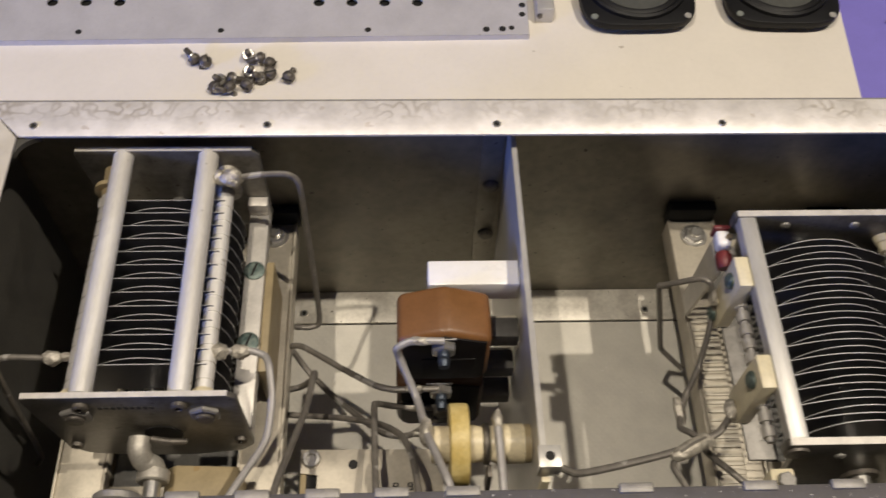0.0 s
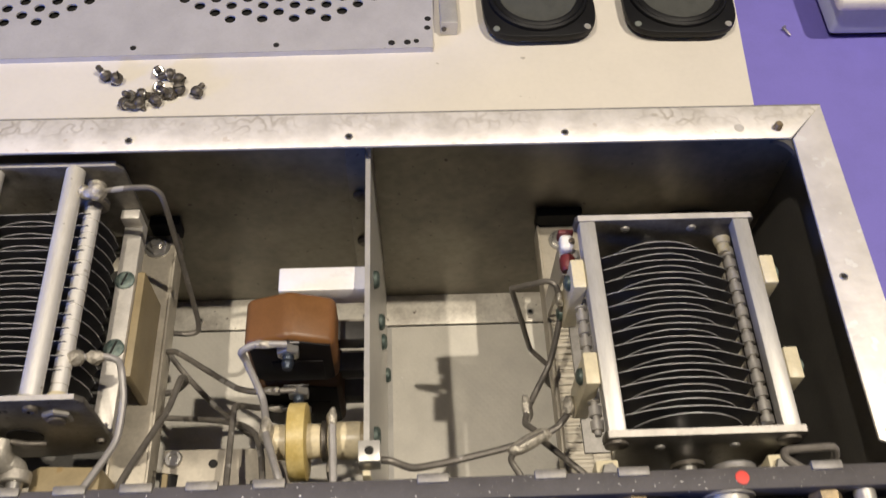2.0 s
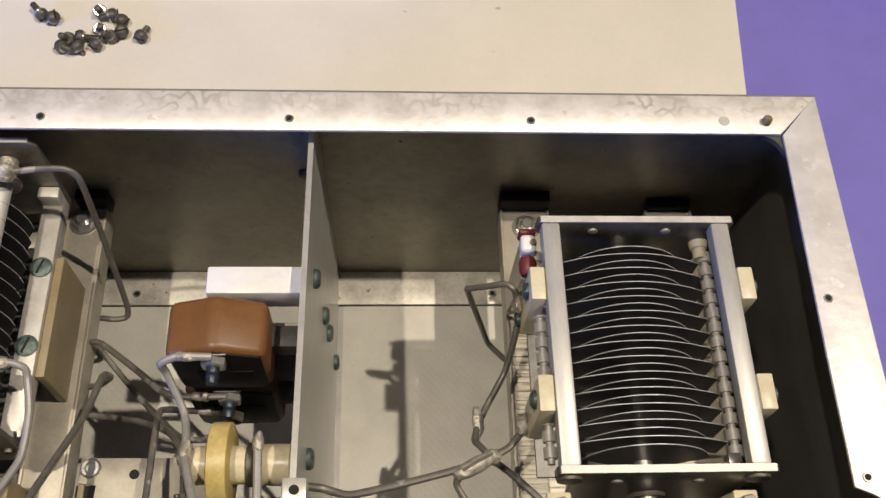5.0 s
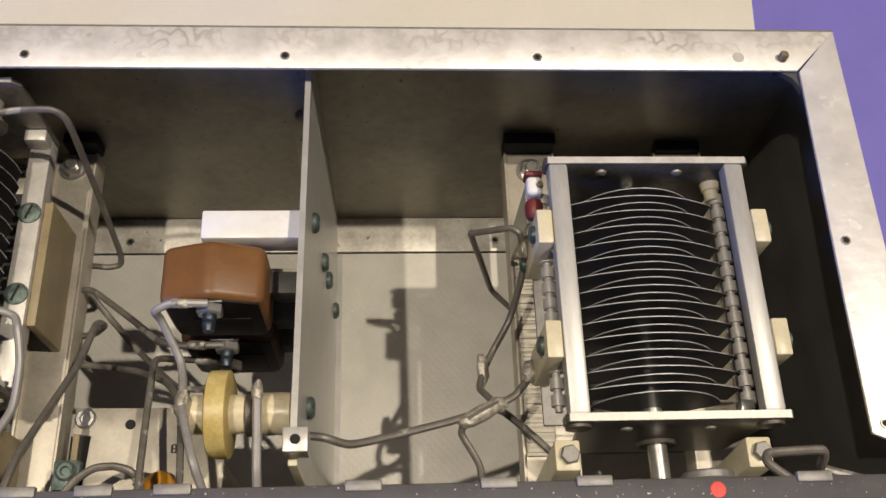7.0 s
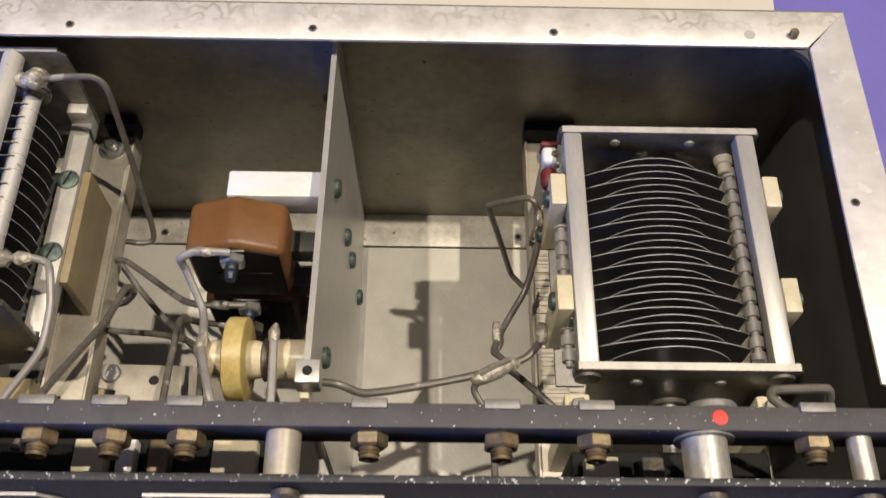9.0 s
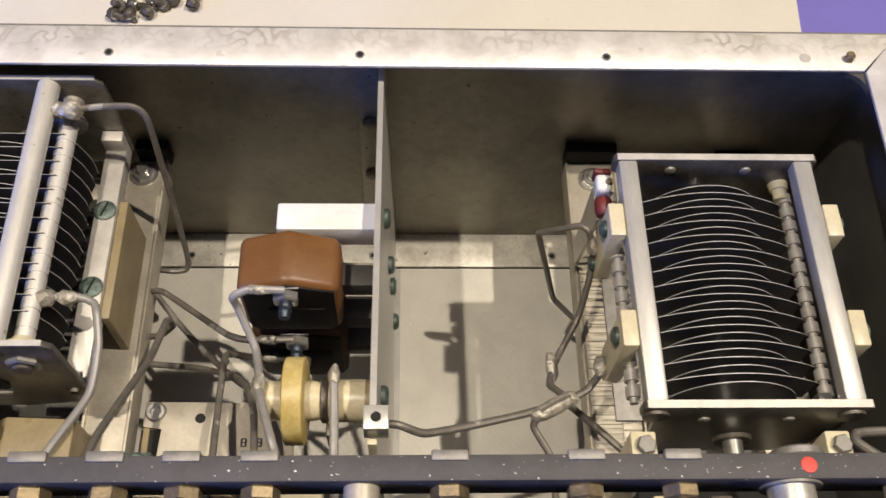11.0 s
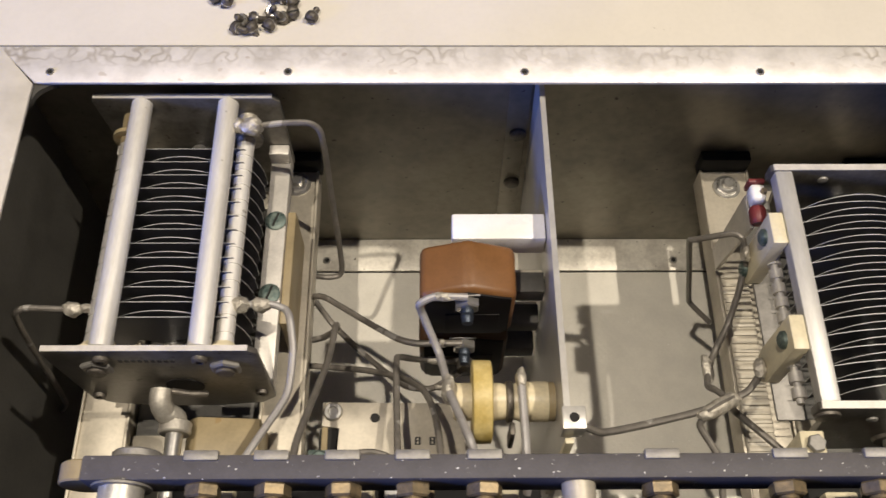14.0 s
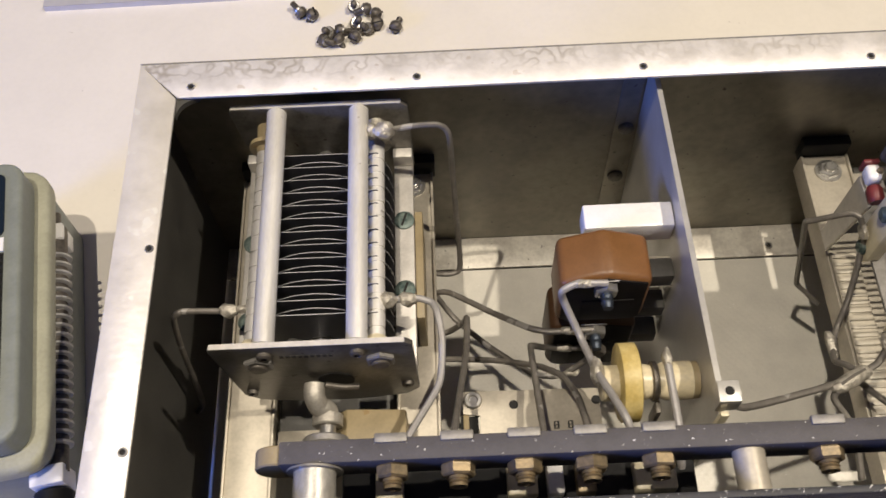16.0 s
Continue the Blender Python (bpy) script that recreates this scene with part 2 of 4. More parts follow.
def thing(name, at, label, category, group="", kind=""):
    ob = new(name)
    ob.empty_display_size = 0.01
    ob.location = at
    ORIGIN[ob.name] = Vector(at)
    return tagged(ob, label, category, group, kind)


def part(name, bm, material, parent=None, label="", smooth=True):
    me = bpy.data.meshes.new(name)
    base = Vector((0, 0, 0))
    if parent is not None:
        base = ORIGIN[parent.name]
        bmesh.ops.translate(bm, verts=bm.verts, vec=-base)
    bmesh.ops.recalc_face_normals(bm, faces=bm.faces)
    bm.to_mesh(me)
    bm.free()
    me.materials.append(material)
    if smooth:
        me.shade_smooth()
        me.set_sharp_from_angle(angle=radians(35))
    ob = new(name, me)
    if parent is not None:
        ob.parent = parent
        ORIGIN[ob.name] = base
    if label:
        tagged(ob, label)
    return ob


def box(x0, x1, y0, y1, z0, z1, bevel=0.0, bm=None, seg=2):
    own = bmesh.new()
    v = [own.verts.new((x, y, z)) for x in (x0, x1) for y in (y0, y1) for z in (z0, z1)]
    for f in ((0, 1, 3, 2), (4, 6, 7, 5), (0, 4, 5, 1), (2, 3, 7, 6), (0, 2, 6, 4), (1, 5, 7, 3)):
        own.faces.new([v[i] for i in f])
    if bevel:
        bmesh.ops.bevel(own, geom=own.edges[:], offset=bevel, segments=seg, profile=0.5, affect="EDGES")
    return join(bm, own)


def join(bm, own):
    if bm is None:
        return own
    me = bpy.data.meshes.new("tmp")
    own.to_mesh(me)
    own.free()
    bm.from_mesh(me)
    bpy.data.meshes.remove(me)
    return bm


def frame_of(a, b):
    d = (Vector(b) - Vector(a))
    q = d.to_track_quat("Z", "Y").to_matrix().to_4x4()
    return Matrix.Translation(a) @ q, d.length


def lathe(a, b, rings, seg=20, bm=None, turn=0.0):
    """Rings (distance along a to b as a share, radius) swept round the line a b."""
    own = bmesh.new()
    m, length = frame_of(a, b)
    loops = []
    for s, r in rings:
        if r <= 1e-7:
            loops.append([own.verts.new(m @ Vector((0, 0, s * length)))])
        else:
            loops.append([own.verts.new(m @ Vector((r * math.cos(turn + k * math.tau / seg), r * math.sin(turn + k * math.tau / seg), s * length))) for k in range(seg)])
    for p, q in zip(loops, loops[1:]):
        for k in range(seg):
            j = (k + 1) % seg
            if len(p) == 1 and len(q) == 1:
                continue
            if len(p) == 1:
                own.faces.new((p[0], q[k], q[j]))
            elif len(q) == 1:
                own.faces.new((p[k], q[0], p[j]))
            else:
                own.faces.new((p[k], q[k], q[j], p[j]))
    for lp in (loops[0], loops[-1]):
        if len(lp) > 2:
            own.faces.new(lp)
    return join(bm, own)


def cyl(a, b, r, seg=20, bm=None, soft=0.0, turn=0.0):
    length = (Vector(b) - Vector(a)).length
    e = min(0.45, soft / length) if soft else 0
    rings = [(0, r), (1, r)] if not soft else [(0, r - soft), (e, r), (1 - e, r), (1, r - soft)]
    return lathe(a, b, rings, seg, bm, turn)


def smooth_line(pts, steps=6):
    p = [Vector(q) for q in pts]
    p = [2 * p[0] - p[1]] + p + [2 * p[-1] - p[-2]]
    out = []
    for i in range(1, len(p) - 2):
        for s in range(steps):
            t = s / steps
            a, b, c, d = p[i - 1], p[i], p[i + 1], p[i + 2]
            m1, m2 = (c - a) * 0.32, (d - b) * 0.32
            out.append((2 * t**3 - 3 * t**2 + 1) * b + (t**3 - 2 * t**2 + t) * m1 + (-2 * t**3 + 3 * t**2) * c + (t**3 - t**2) * m2)
    out.append(p[-2])
    return out


def tube(pts, r, seg=10, bm=None, steps=6):
    own = bmesh.new()
    line = smooth_line(pts, steps)
    loops, side = [], None
    for i, c in enumerate(line):
        d = (line[min(i + 1, len(line) - 1)] - line[max(i - 1, 0)]).normalized()
        if side is None:
            side = d.orthogonal().normalized()
        side = (side - d * side.dot(d)).normalized()
        up = d.cross(side)
        rr = r * (1 + 0.05 * noise.noise(c * 300))
        loops.append([own.verts.new(c + rr * (math.cos(k * math.tau / seg) * side + math.sin(k * math.tau / seg) * up)) for k in range(seg)])
    for p, q in zip(loops, loops[1:]):
        for k in range(seg):
            own.faces.new((p[k], p[(k + 1) % seg], q[(k + 1) % seg], q[k]))
    own.faces.new(loops[0])
    own.faces.new(loops[-1])
    return join(bm, own)


def blob(c, size, seed=0, bm=None):
    own = bmesh.new()
    bmesh.ops.create_icosphere(own, subdivisions=3, radius=1)
    for v in own.verts:
        k = 1 + 0.28 * noise.noise(v.co * 1.7 + Vector((seed * 3.1, 0, 0)))
        v.co = Vector((v.co.x * size[0] * k, v.co.y * size[1] * k, v.co.z * size[2] * k)) + Vector(c)
    return join(bm, own)


def prism(poly, axis, lo, hi, bevel=0.0, bm=None, seg=2):
    """A flat outline pushed along an axis; poly gives the two other coordinates in xyz order."""
    own = bmesh.new()

    def at(u, v, w):
        return {"x": (w, u, v), "y": (u, w, v), "z": (u, v, w)}[axis]
    a = [own.verts.new(at(u, v, lo)) for u, v in poly]
    b = [own.verts.new(at(u, v, hi)) for u, v in poly]
    n = len(poly)
    own.faces.new(a)
    own.faces.new(b[::-1])
    for i in range(n):
        own.faces.new((a[i], b[i], b[(i + 1) % n], a[(i + 1) % n]))
    bmesh.ops.recalc_face_normals(own, faces=own.faces)
    if bevel:
        bmesh.ops.bevel(own, geom=own.edges[:], offset=bevel, segments=seg, profile=0.5, affect="EDGES")
    return join(bm, own)


def rounded(x0, x1, y0, y1, r, seg=6):
    out = []
    for cx, cy, a in ((x1 - r, y1 - r, 0), (x0 + r, y1 - r, 90), (x0 + r, y0 + r, 180), (x1 - r, y0 + r, 270)):
        out += [(cx + r * math.cos(radians(a + 90 * k / seg)), cy + r * math.sin(radians(a + 90 * k / seg))) for k in range(seg + 1)]
    return out


def hexnut(a, b, r, bm=None, turn=0.0):
    length = (Vector(b) - Vector(a)).length
    e = min(0.3, 0.0006 / length)
    return lathe(a, b, [(0, r * 0.9), (e, r), (1 - e, r), (1, r * 0.86)], 6, bm, turn)


def slotted_head(c, direction, r, h, material, parent, name="screw"):
    d = Vector(direction).normalized()
    c = Vector(c)
    s = part(name, lathe(c, c + d * h, [(0, r), (0.55, r), (0.9, r * 0.8), (1, r * 0.55), (1, 0)], 18), material, parent)
    side = d.orthogonal().normalized()
    side = (side + d.cross(side) * 0.5).normalized()
    other = d.cross(side)
    bm = bmesh.new()
    for u in (-1, 1):
        for v in (-1, 1):
            for w in (0.0, 1.0):
                bm.verts.new(c + side * r * 0.75 * u + other * r * 0.11 * v + d * (h * 0.8 + 0.0004 * w))
    bmesh.ops.convex_hull(bm, input=bm.verts[:])
    part("slot", bm, HOLE, s)
    return s


# ---- room and bench ----
RZ0, RZ1 = -0.85, 1.75
rm = 2.4
for nm, b in (("wall_north", (-rm, rm, rm, rm + 0.1)), ("wall_south", (-rm, rm, -rm - 0.1, -rm))):
    tagged(part(nm, box(b[0], b[1], b[2], b[3], RZ0, RZ1), ROOM), "plain beige room wall behind the bench", "wall", kind="structure")
for nm, b in (("wall_east", (rm, rm + 0.1)), ("wall_west", (-rm - 0.1, -rm))):
    tagged(part(nm, box(b[0], b[1], -rm, rm, RZ0, RZ1), ROOM), "plain beige room wall beside the bench", "wall", kind="structure")
tagged(part("floor", box(-rm, rm, -rm, rm, RZ0 - 0.1, RZ0), ROOM), "plain dull room floor under the bench", "floor", kind="structure")
tagged(part("ceiling", box(-rm, rm, -rm, rm, RZ1, RZ1 + 0.1), ROOM), "plain pale room ceiling", "ceiling", kind="structure")

TZ = -0.079
bench = thing("workbench", (0.2, 0.1, RZ0), "workbench with a smooth purple top", "table")
part("tabletop", box(-0.9, 1.1, -0.55, 0.85, TZ - 0.03, TZ - 0.0012, 0.003), PURPLE, bench)
for lx in (-0.84, 1.04):
    for ly in (-0.49, 0.79):
        part("leg", box(lx - 0.03, lx + 0.03, ly - 0.03, ly + 0.03, RZ0, TZ - 0.03, 0.004), ROOM, bench, "plain square bench leg")
sheet = prism([(-0.85, -0.50), (0.258, -0.50), (0.2655, 0.10), (0.2705, 0.167), (0.2785, 0.275), (0.30, 0.60), (-0.85, 0.60)], "z", TZ - 0.0012, TZ)
tagged(part("white_board", sheet, PAPER), "off-white smudged board lying on the purple bench", "board")

# ---- case ----
XO, XI, YB, YI, RZ = 0.2185, 0.2005, 0.0145, -0.0055, 0.09
BZ = -0.076
case = thing("tuner_case", (0, -0.09, TZ), "open bare aluminium instrument case with a wide screw-drilled rim", "case")
T = 0.0016
part("rim_back", prism([(-XO, YB - 0.0011), (XO, YB - 0.0011), (XI, YI), (-XI, YI)], "z", RZ - T, RZ, 0.0004), ALU_RIM, case, "smeared bare aluminium rim")
part("rim_left", prism([(-XO - 0.0001, YB - 0.0006), (-XI - 0.0006, YI - 0.0004), (-0.2015, -0.188), (-XO, -0.188)], "z", RZ - T, RZ, 0.0004), ALU_SIDE, case)
part("rim_right", prism([(XO, YB - 0.0006), (XO, -0.166), (0.2135, -0.1602), (0.2095, -0.1555), (0.2045, -0.1525), (0.1985, -0.1500), (0.1990, -0.10), (XI + 0.0006, YI - 0.0004)], "z", RZ - T, RZ, 0.0004), ALU_SIDE, case)
part("rolled_edge", cyl((-XO, YB - 0.0007, RZ - 0.0009), (XO, YB - 0.0007, RZ - 0.0009), 0.0008, 10), DULL, case, "dull rolled outer edge of the rim")
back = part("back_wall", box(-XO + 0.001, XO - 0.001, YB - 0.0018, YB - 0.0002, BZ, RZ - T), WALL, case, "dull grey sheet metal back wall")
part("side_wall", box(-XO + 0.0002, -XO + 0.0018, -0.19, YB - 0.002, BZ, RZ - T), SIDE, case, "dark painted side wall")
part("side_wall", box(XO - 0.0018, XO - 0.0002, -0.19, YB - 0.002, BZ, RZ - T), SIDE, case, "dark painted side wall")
# rounded inside corners
for s in (-1, 1):
    fillet = [(s * (XI + 0.001), YI + 0.001)] + [(s * (XI + 0.0005 - 0.0095 + 0.0095 * math.sin(radians(a))), YI + 0.0005 - 0.0095 + 0.0095 * math.cos(radians(a))) for a in (range(0, 91, 10) if s < 0 else range(90, -1, -10))]
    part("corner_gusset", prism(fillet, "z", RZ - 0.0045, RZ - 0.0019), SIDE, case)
# rim holes
hole_xy = [(0.0975 * (i - 2), 0.0) for i in range(5)] + [(-0.204, -0.0795), (-0.204, -0.161), (0.2042, -0.0795), (0.2035, -0.1467)]
for i, (hx, hy) in enumerate(hole_xy):
    ring = lathe((hx, hy, RZ - 0.001), (hx, hy, RZ + 0.00045), [(0, 0.0019), (0.7, 0.0019), (1, 0.0017), (1, 0.0012), (0.4, 0.0010)], 16)
    h = part("rim_insert", ring, STEEL if i != 4 else BRASS, case, "threaded screw hole")
    part("thread", cyl((hx, hy, RZ - 0.002), (hx, hy, RZ + 0.0001), 0.0011, 12), HOLE, h)
stud = part("brass_stud", lathe((0.195, 0, RZ), (0.195, 0, RZ + 0.0035), [(0, 0.0017), (0.2, 0.0019), (0.3, 0.0016), (0.5, 0.0019), (0.6, 0.0016), (0.8, 0.0019), (1, 0.0014)], 14), BRASS, case, "short brass threaded stud")
for dx in (0.1775,):
    part("rim_rivet", cyl((dx, 0.0005, RZ - 0.0002), (dx, 0.0005, RZ + 0.0002), 0.0023, 16), EDGE, case)
# bottom flange and plate
part("bottom_flange", box(-XO + 0.002, XO - 0.002, -0.0075, YB - 0.002, BZ - 0.0006, BZ + 0.0012, 0.0003), FLANGE, case, "stained bottom flange with screw holes")
for i in range(5):
    hx = 0.0975 * (i - 2)
    h = part("flange_insert", cyl((hx, -0.0012, BZ), (hx, -0.0012, BZ + 0.0018), 0.0022, 14), STEEL, case)
    part("thread", cyl((hx, -0.0012, BZ), (hx, -0.0012, BZ + 0.0019), 0.0013, 12), HOLE, h)
part("bottom_plate", box(-XO + 0.003, XO - 0.003, -0.19, -0.0082, BZ - 0.002, BZ, 0.0003), FLOOR, case, "light grey bottom plate")
part("seam", box(-XO + 0.004, XO - 0.004, -0.0085, -0.0073, BZ - 0.002, BZ - 0.0006), HOLE, case)
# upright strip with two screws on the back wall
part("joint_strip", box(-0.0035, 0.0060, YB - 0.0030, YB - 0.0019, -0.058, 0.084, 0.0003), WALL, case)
for zz in (0.0305, -0.0116):
    slotted_head((0.0022, YB - 0.0031, zz), (0, -1, 0), 0.0040, 0.0026, SCREWMAT, case)
# black rubber stops on the back wall
for x0, x1 in ((0.0935, 0.1175), (0.1665, 0.188), (-0.1075, -0.0925), (-0.19, -0.168)):
    ob = part("rubber_stop", box(x0, x1, YB - 0.0075, YB - 0.0019, 0.0005, 0.0138 if x0 < 0.15 else 0.0075, 0.0006), RUBBER, case, "black rubber stop")
# front panel with chipped edge
front = part("front_panel", box(-0.2185, 0.2185, -0.1925, -0.1900, TZ + 0.001, 0.1175, 0.0003), PANEL, case, "black crackle-painted front panel with chipped edge")
part("panel_edge", box(-0.2184, 0.2184, -0.1924, -0.1901, 0.1172, 0.1180, 0.0003), PANEL_EDGE, front)
for sx, sz in ((0.0075, 0.1085), (0.1318, 0.1085), (0.1772, 0.1085)):
    slotted_head((sx, -0.1926, sz), (0, -1, 0), 0.0042, 0.003, SCREWMAT, case)

# name plate on the front panel
plate = thing("name_plate", (0.012, -0.194, 0.10), "engraved dark name plate with a bright border on the front panel", "sign")
part("backing", prism([(-0.0345, 0.1055), (0.0360, 0.1055), (0.0360, 0.070), (-0.012, 0.070), (-0.0270, 0.0955)], "y", -0.1936, -0.1926), PART, plate)
part("field", prism([(-0.0315, 0.1045), (0.0350, 0.1045), (0.0350, 0.072), (-0.011, 0.072), (-0.0255, 0.0955)], "y", -0.1940, -0.1935), SPKFR, plate)


def lettering(text, at, size, material, parent, rot):
    cu = bpy.data.curves.new("lettering", "FONT")
    cu.body, cu.size, cu.extrude, cu.align_x = text, size, 0.0001, "CENTER"
    tmp = bpy.data.objects.new("tmp", cu)
    scene.collection.objects.link(tmp)
    dg = bpy.context.evaluated_depsgraph_get()
    me = bpy.data.meshes.new_from_object(tmp.evaluated_get(dg))
    bpy.data.objects.remove(tmp)
    bm = bmesh.new()
    bm.from_mesh(me)
    bmesh.ops.transform(bm, matrix=Matrix.Translation(at) @ Euler([radians(a) for a in rot]).to_matrix().to_4x4(), verts=bm.verts)
    return part("lettering", bm, material, parent, "", False)


lettering("TRANSMITTER  TUNING  UNIT", (0.0045, -0.1941, 0.0995), 0.0037, PART, plate, (90, 0, 0))
label2 = thing("small_plate", (-0.080, -0.194, 0.10), "small bright-edged plate with clipped corners on the panel", "sign")
part("backing", prism([(-0.100, 0.070), (-0.100, 0.1055), (-0.0650, 0.1055), (-0.0590, 0.0995), (-0.0590, 0.070)], "y", -0.1936, -0.1926), PART, label2)
part("field", prism([(-0.099, 0.071), (-0.099, 0.1045), (-0.0655, 0.1045), (-0.0600, 0.0990), (-0.0600, 0.071)], "y", -0.1940, -0.1935), SPKFR, label2)

# ---- terminal bar ----
bar = thing("terminal_bar", (0.03, -0.1725, 0.104), "long dark grey painted terminal bar with chipped edges", "terminal bar")
BY0, BY1, BT, BB = -0.1762, -0.1686, 0.118, 0.1035
part("bar", box(-0.1437, 0.2025, BY0, BY1, BB, BT, 0.0006), BAR, bar)
part("end_cap", cyl((-0.1452, BY0 + 0.0006, 0.1082), (-0.1452, BY1 - 0.0004, 0.1082), 0.0078, 24, None, 0.0005), TAN, bar, "tan round bakelite end cap")
part("end_cap", box(0.2020, 0.2048, BY0 + 0.0006, BY1 - 0.0006, 0.105, 0.1165, 0.0008), BAR, bar)
bm = lathe((0.134, -0.1722, BT), (0.134, -0.1722, BT + 0.0003), [(0, 0.0024), (0.8, 0.0023), (1, 0.0018), (1, 0)], 18)
part("red_dot", bm, RED, bar, "red paint dot")
for k, x in enumerate((-0.1080, -0.0868, -0.0654, -0.0442, -0.0224, 0.0313, 0.0702, 0.0980, 0.1632)):
    twist = 0.3 * (k % 3)
    clip = box(x - 0.0053, x + 0.0053, BY1 - 0.0020, BY1 + 0.0012, BT - 0.0015, BT + 0.0010, 0.0005)
    part("clip", clip, DULL, bar, "dull metal solder clip")
    n = part("nut", hexnut((x, BY0, 0.1108), (x, BY0 - 0.0042, 0.1108), 0.0056, None, 0.52 + twist), BRASS, bar, "tarnished brass hex nut")
    part("stud", lathe((x, BY0 - 0.004, 0.1108), (x, BY0 - 0.0075, 0.1108), [(0, 0.0031), (0.3, 0.0033), (0.4, 0.0028), (0.6, 0.0033), (0.7, 0.0028), (1, 0.0030), (1, 0.0016), (0.5, 0.0014)], 16), BRASS, n)
for x, r, z in ((-0.1332, 0.0069, 0.1095), (0.0062, 0.0052, 0.1115), (0.1308, 0.0068, 0.1095), (0.1762, 0.0036, 0.1120)):
    part("spacer", cyl((x, BY0, z), (x, -0.1900, z), r, 28, None, 0.0003), SPACER if r != 0.0052 else CHAN, bar, "turned metal spacer")
    if r > 0.006:
        part("washer", cyl((x, BY0, z), (x, BY0 - 0.0007, z), r + 0.0022, 28), DULL, bar)
        part("back_nut", cyl((x + 0.0035, BY1, z - 0.0), (x + 0.0035, BY1 + 0.0030, z), 0.0078, 24, None, 0.0006), DULL, bar)

# ---- partition ----
wall = thing("partition", (0.0085, -0.07, BZ), "thin satin metal partition standing across the case", "partition")
sheet = prism([(0.0124, BZ), (0.0124, 0.0780), (0.0035, 0.0790), (-0.1500, 0.0880), (-0.1560, 0.0800), (-0.1560, BZ)], "x", 0.0070, 0.0092)


def lean(z):
    """The sheet stands slightly out of true."""
    return 0.0030 * (0.08 - z) / 0.156


for v in sheet.verts:
    v.co.x += lean(v.co.z)
part("sheet", sheet, PART, wall)
part("foot", box(0.0122, 0.0150, -0.15, -0.0090, BZ, BZ + 0.0012), PART, wall)
blk = part("corner_block", box(0.0052, 0.0132, -0.1535, -0.1455, 0.0850, 0.0945, 0.0004), PART, wall, "small threaded steel corner block")
part("thread", lathe((0.0092, -0.1495, 0.0930), (0.0092, -0.1495, 0.0947), [(0, 0.0012), (1, 0.0017)], 16), HOLE, blk)
part("post", box(0.0065, 0.0095, -0.1565, -0.1545, 0.02, 0.088, 0.0003), CREAM, wall)
for y, z in ((-0.0551, 0.0566), (-0.0512, 0.0097), (-0.0498, -0.0141), (-0.0478, -0.0580), (-0.1290, 0.0560)):
    slotted_head((0.0092 + lean(z), y, z), (1, 0, 0), 0.0041, 0.0027, GREEN, wall)

# ---- white ceramic standoff ----
so = thing("ceramic_standoff", (0.006, -0.062, 0.065), "glazed white square ceramic standoff screwed to the partition", "insulator")
part("body", box(-0.0305, 0.0069, -0.0683, -0.0566, 0.0585, 0.0712, 0.0009), WHITE, so)


# ---- moulded capacitors ----
def moulded_capacitor(x0, x1, y0, y1, z0, z1, ridge, label, skin):
    ob = thing("mica_capacitor", ((x0 + x1) / 2, (y0 + y1) / 2, z0), label, "capacitor", "moulded capacitors")
    xm = (x0 + x1) / 2
    outline = [(x0, z0 + 0.004), (x0 + 0.004, z0), (x1 - 0.004, z0), (x1, z0 + 0.004), (x1, z1), (xm, z1 + ridge), (x0, z1)]
    bm = prism(outline, "y", y0, y1)
    bmesh.ops.recalc_face_normals(bm, faces=bm.faces)
    bmesh.ops.bevel(bm, geom=bm.edges[:], offset=0.0030, segments=4, profile=0.5, affect="EDGES")
    part("body", bm, skin, ob)
    # near-black panel over the front, much darker than the body
    part("front_face", prism([(x0 + 0.002, z0 + 0.005), (x0 + 0.005, z0 + 0.002), (x1 - 0.005, z0 + 0.002), (x1 - 0.002, z0 + 0.005), (x1 - 0.002, z1 - 0.001), (xm, z1 + ridge - 0.0025), (x0 + 0.002, z1 - 0.001)], "y", y0 - 0.0005, y0 + 0.001, 0.0003), BLACK_FRONT, ob, "black front face")
    part("front_label", box(x0 + 0.010, x1 - 0.006, y0 - 0.0009, y0 - 0.0004, z0 + 0.004, z1 - 0.014, 0.0002), BLACK_FRONT, ob)
    return ob


upper = moulded_capacitor(-0.0432, -0.0058, -0.0945, -0.0720, 0.0370, 0.0722, 0.0068, "brown moulded bakelite capacitor with a ridged top", BROWN)
lower = moulded_capacitor(-0.0440, -0.0062, -0.0940, -0.0725, -0.0130, 0.0290, 0.0060, "brown moulded bakelite capacitor below the other, its shade in the colour", SHADED_BROWN)
for own, z in ((upper, 0.0700), (lower, 0.0290)):
    t = part("terminal", hexnut((-0.0250, -0.0945, z), (-0.0250, -0.0985, z), 0.0050, None, 0.5), STEEL, own, "bright terminal nut and stud")
    part("stud", lathe((-0.0250, -0.098, z), (-0.0250, -0.1045, z), [(0, 0.0023), (0.25, 0.0026), (0.4, 0.0022), (0.6, 0.0026), (0.75, 0.0022), (1, 0.0020)], 14), BLUED, t)
    part("lug", box(-0.0312, -0.0200, -0.0953, -0.0947, z + 0.0046, z + 0.0056, 0.0002), TINNED, own)
part("second_nut", hexnut((-0.0240, -0.1000, 0.0215), (-0.0240, -0.1040, 0.0215), 0.0042, None, 0.2), SCREWMAT, lower)
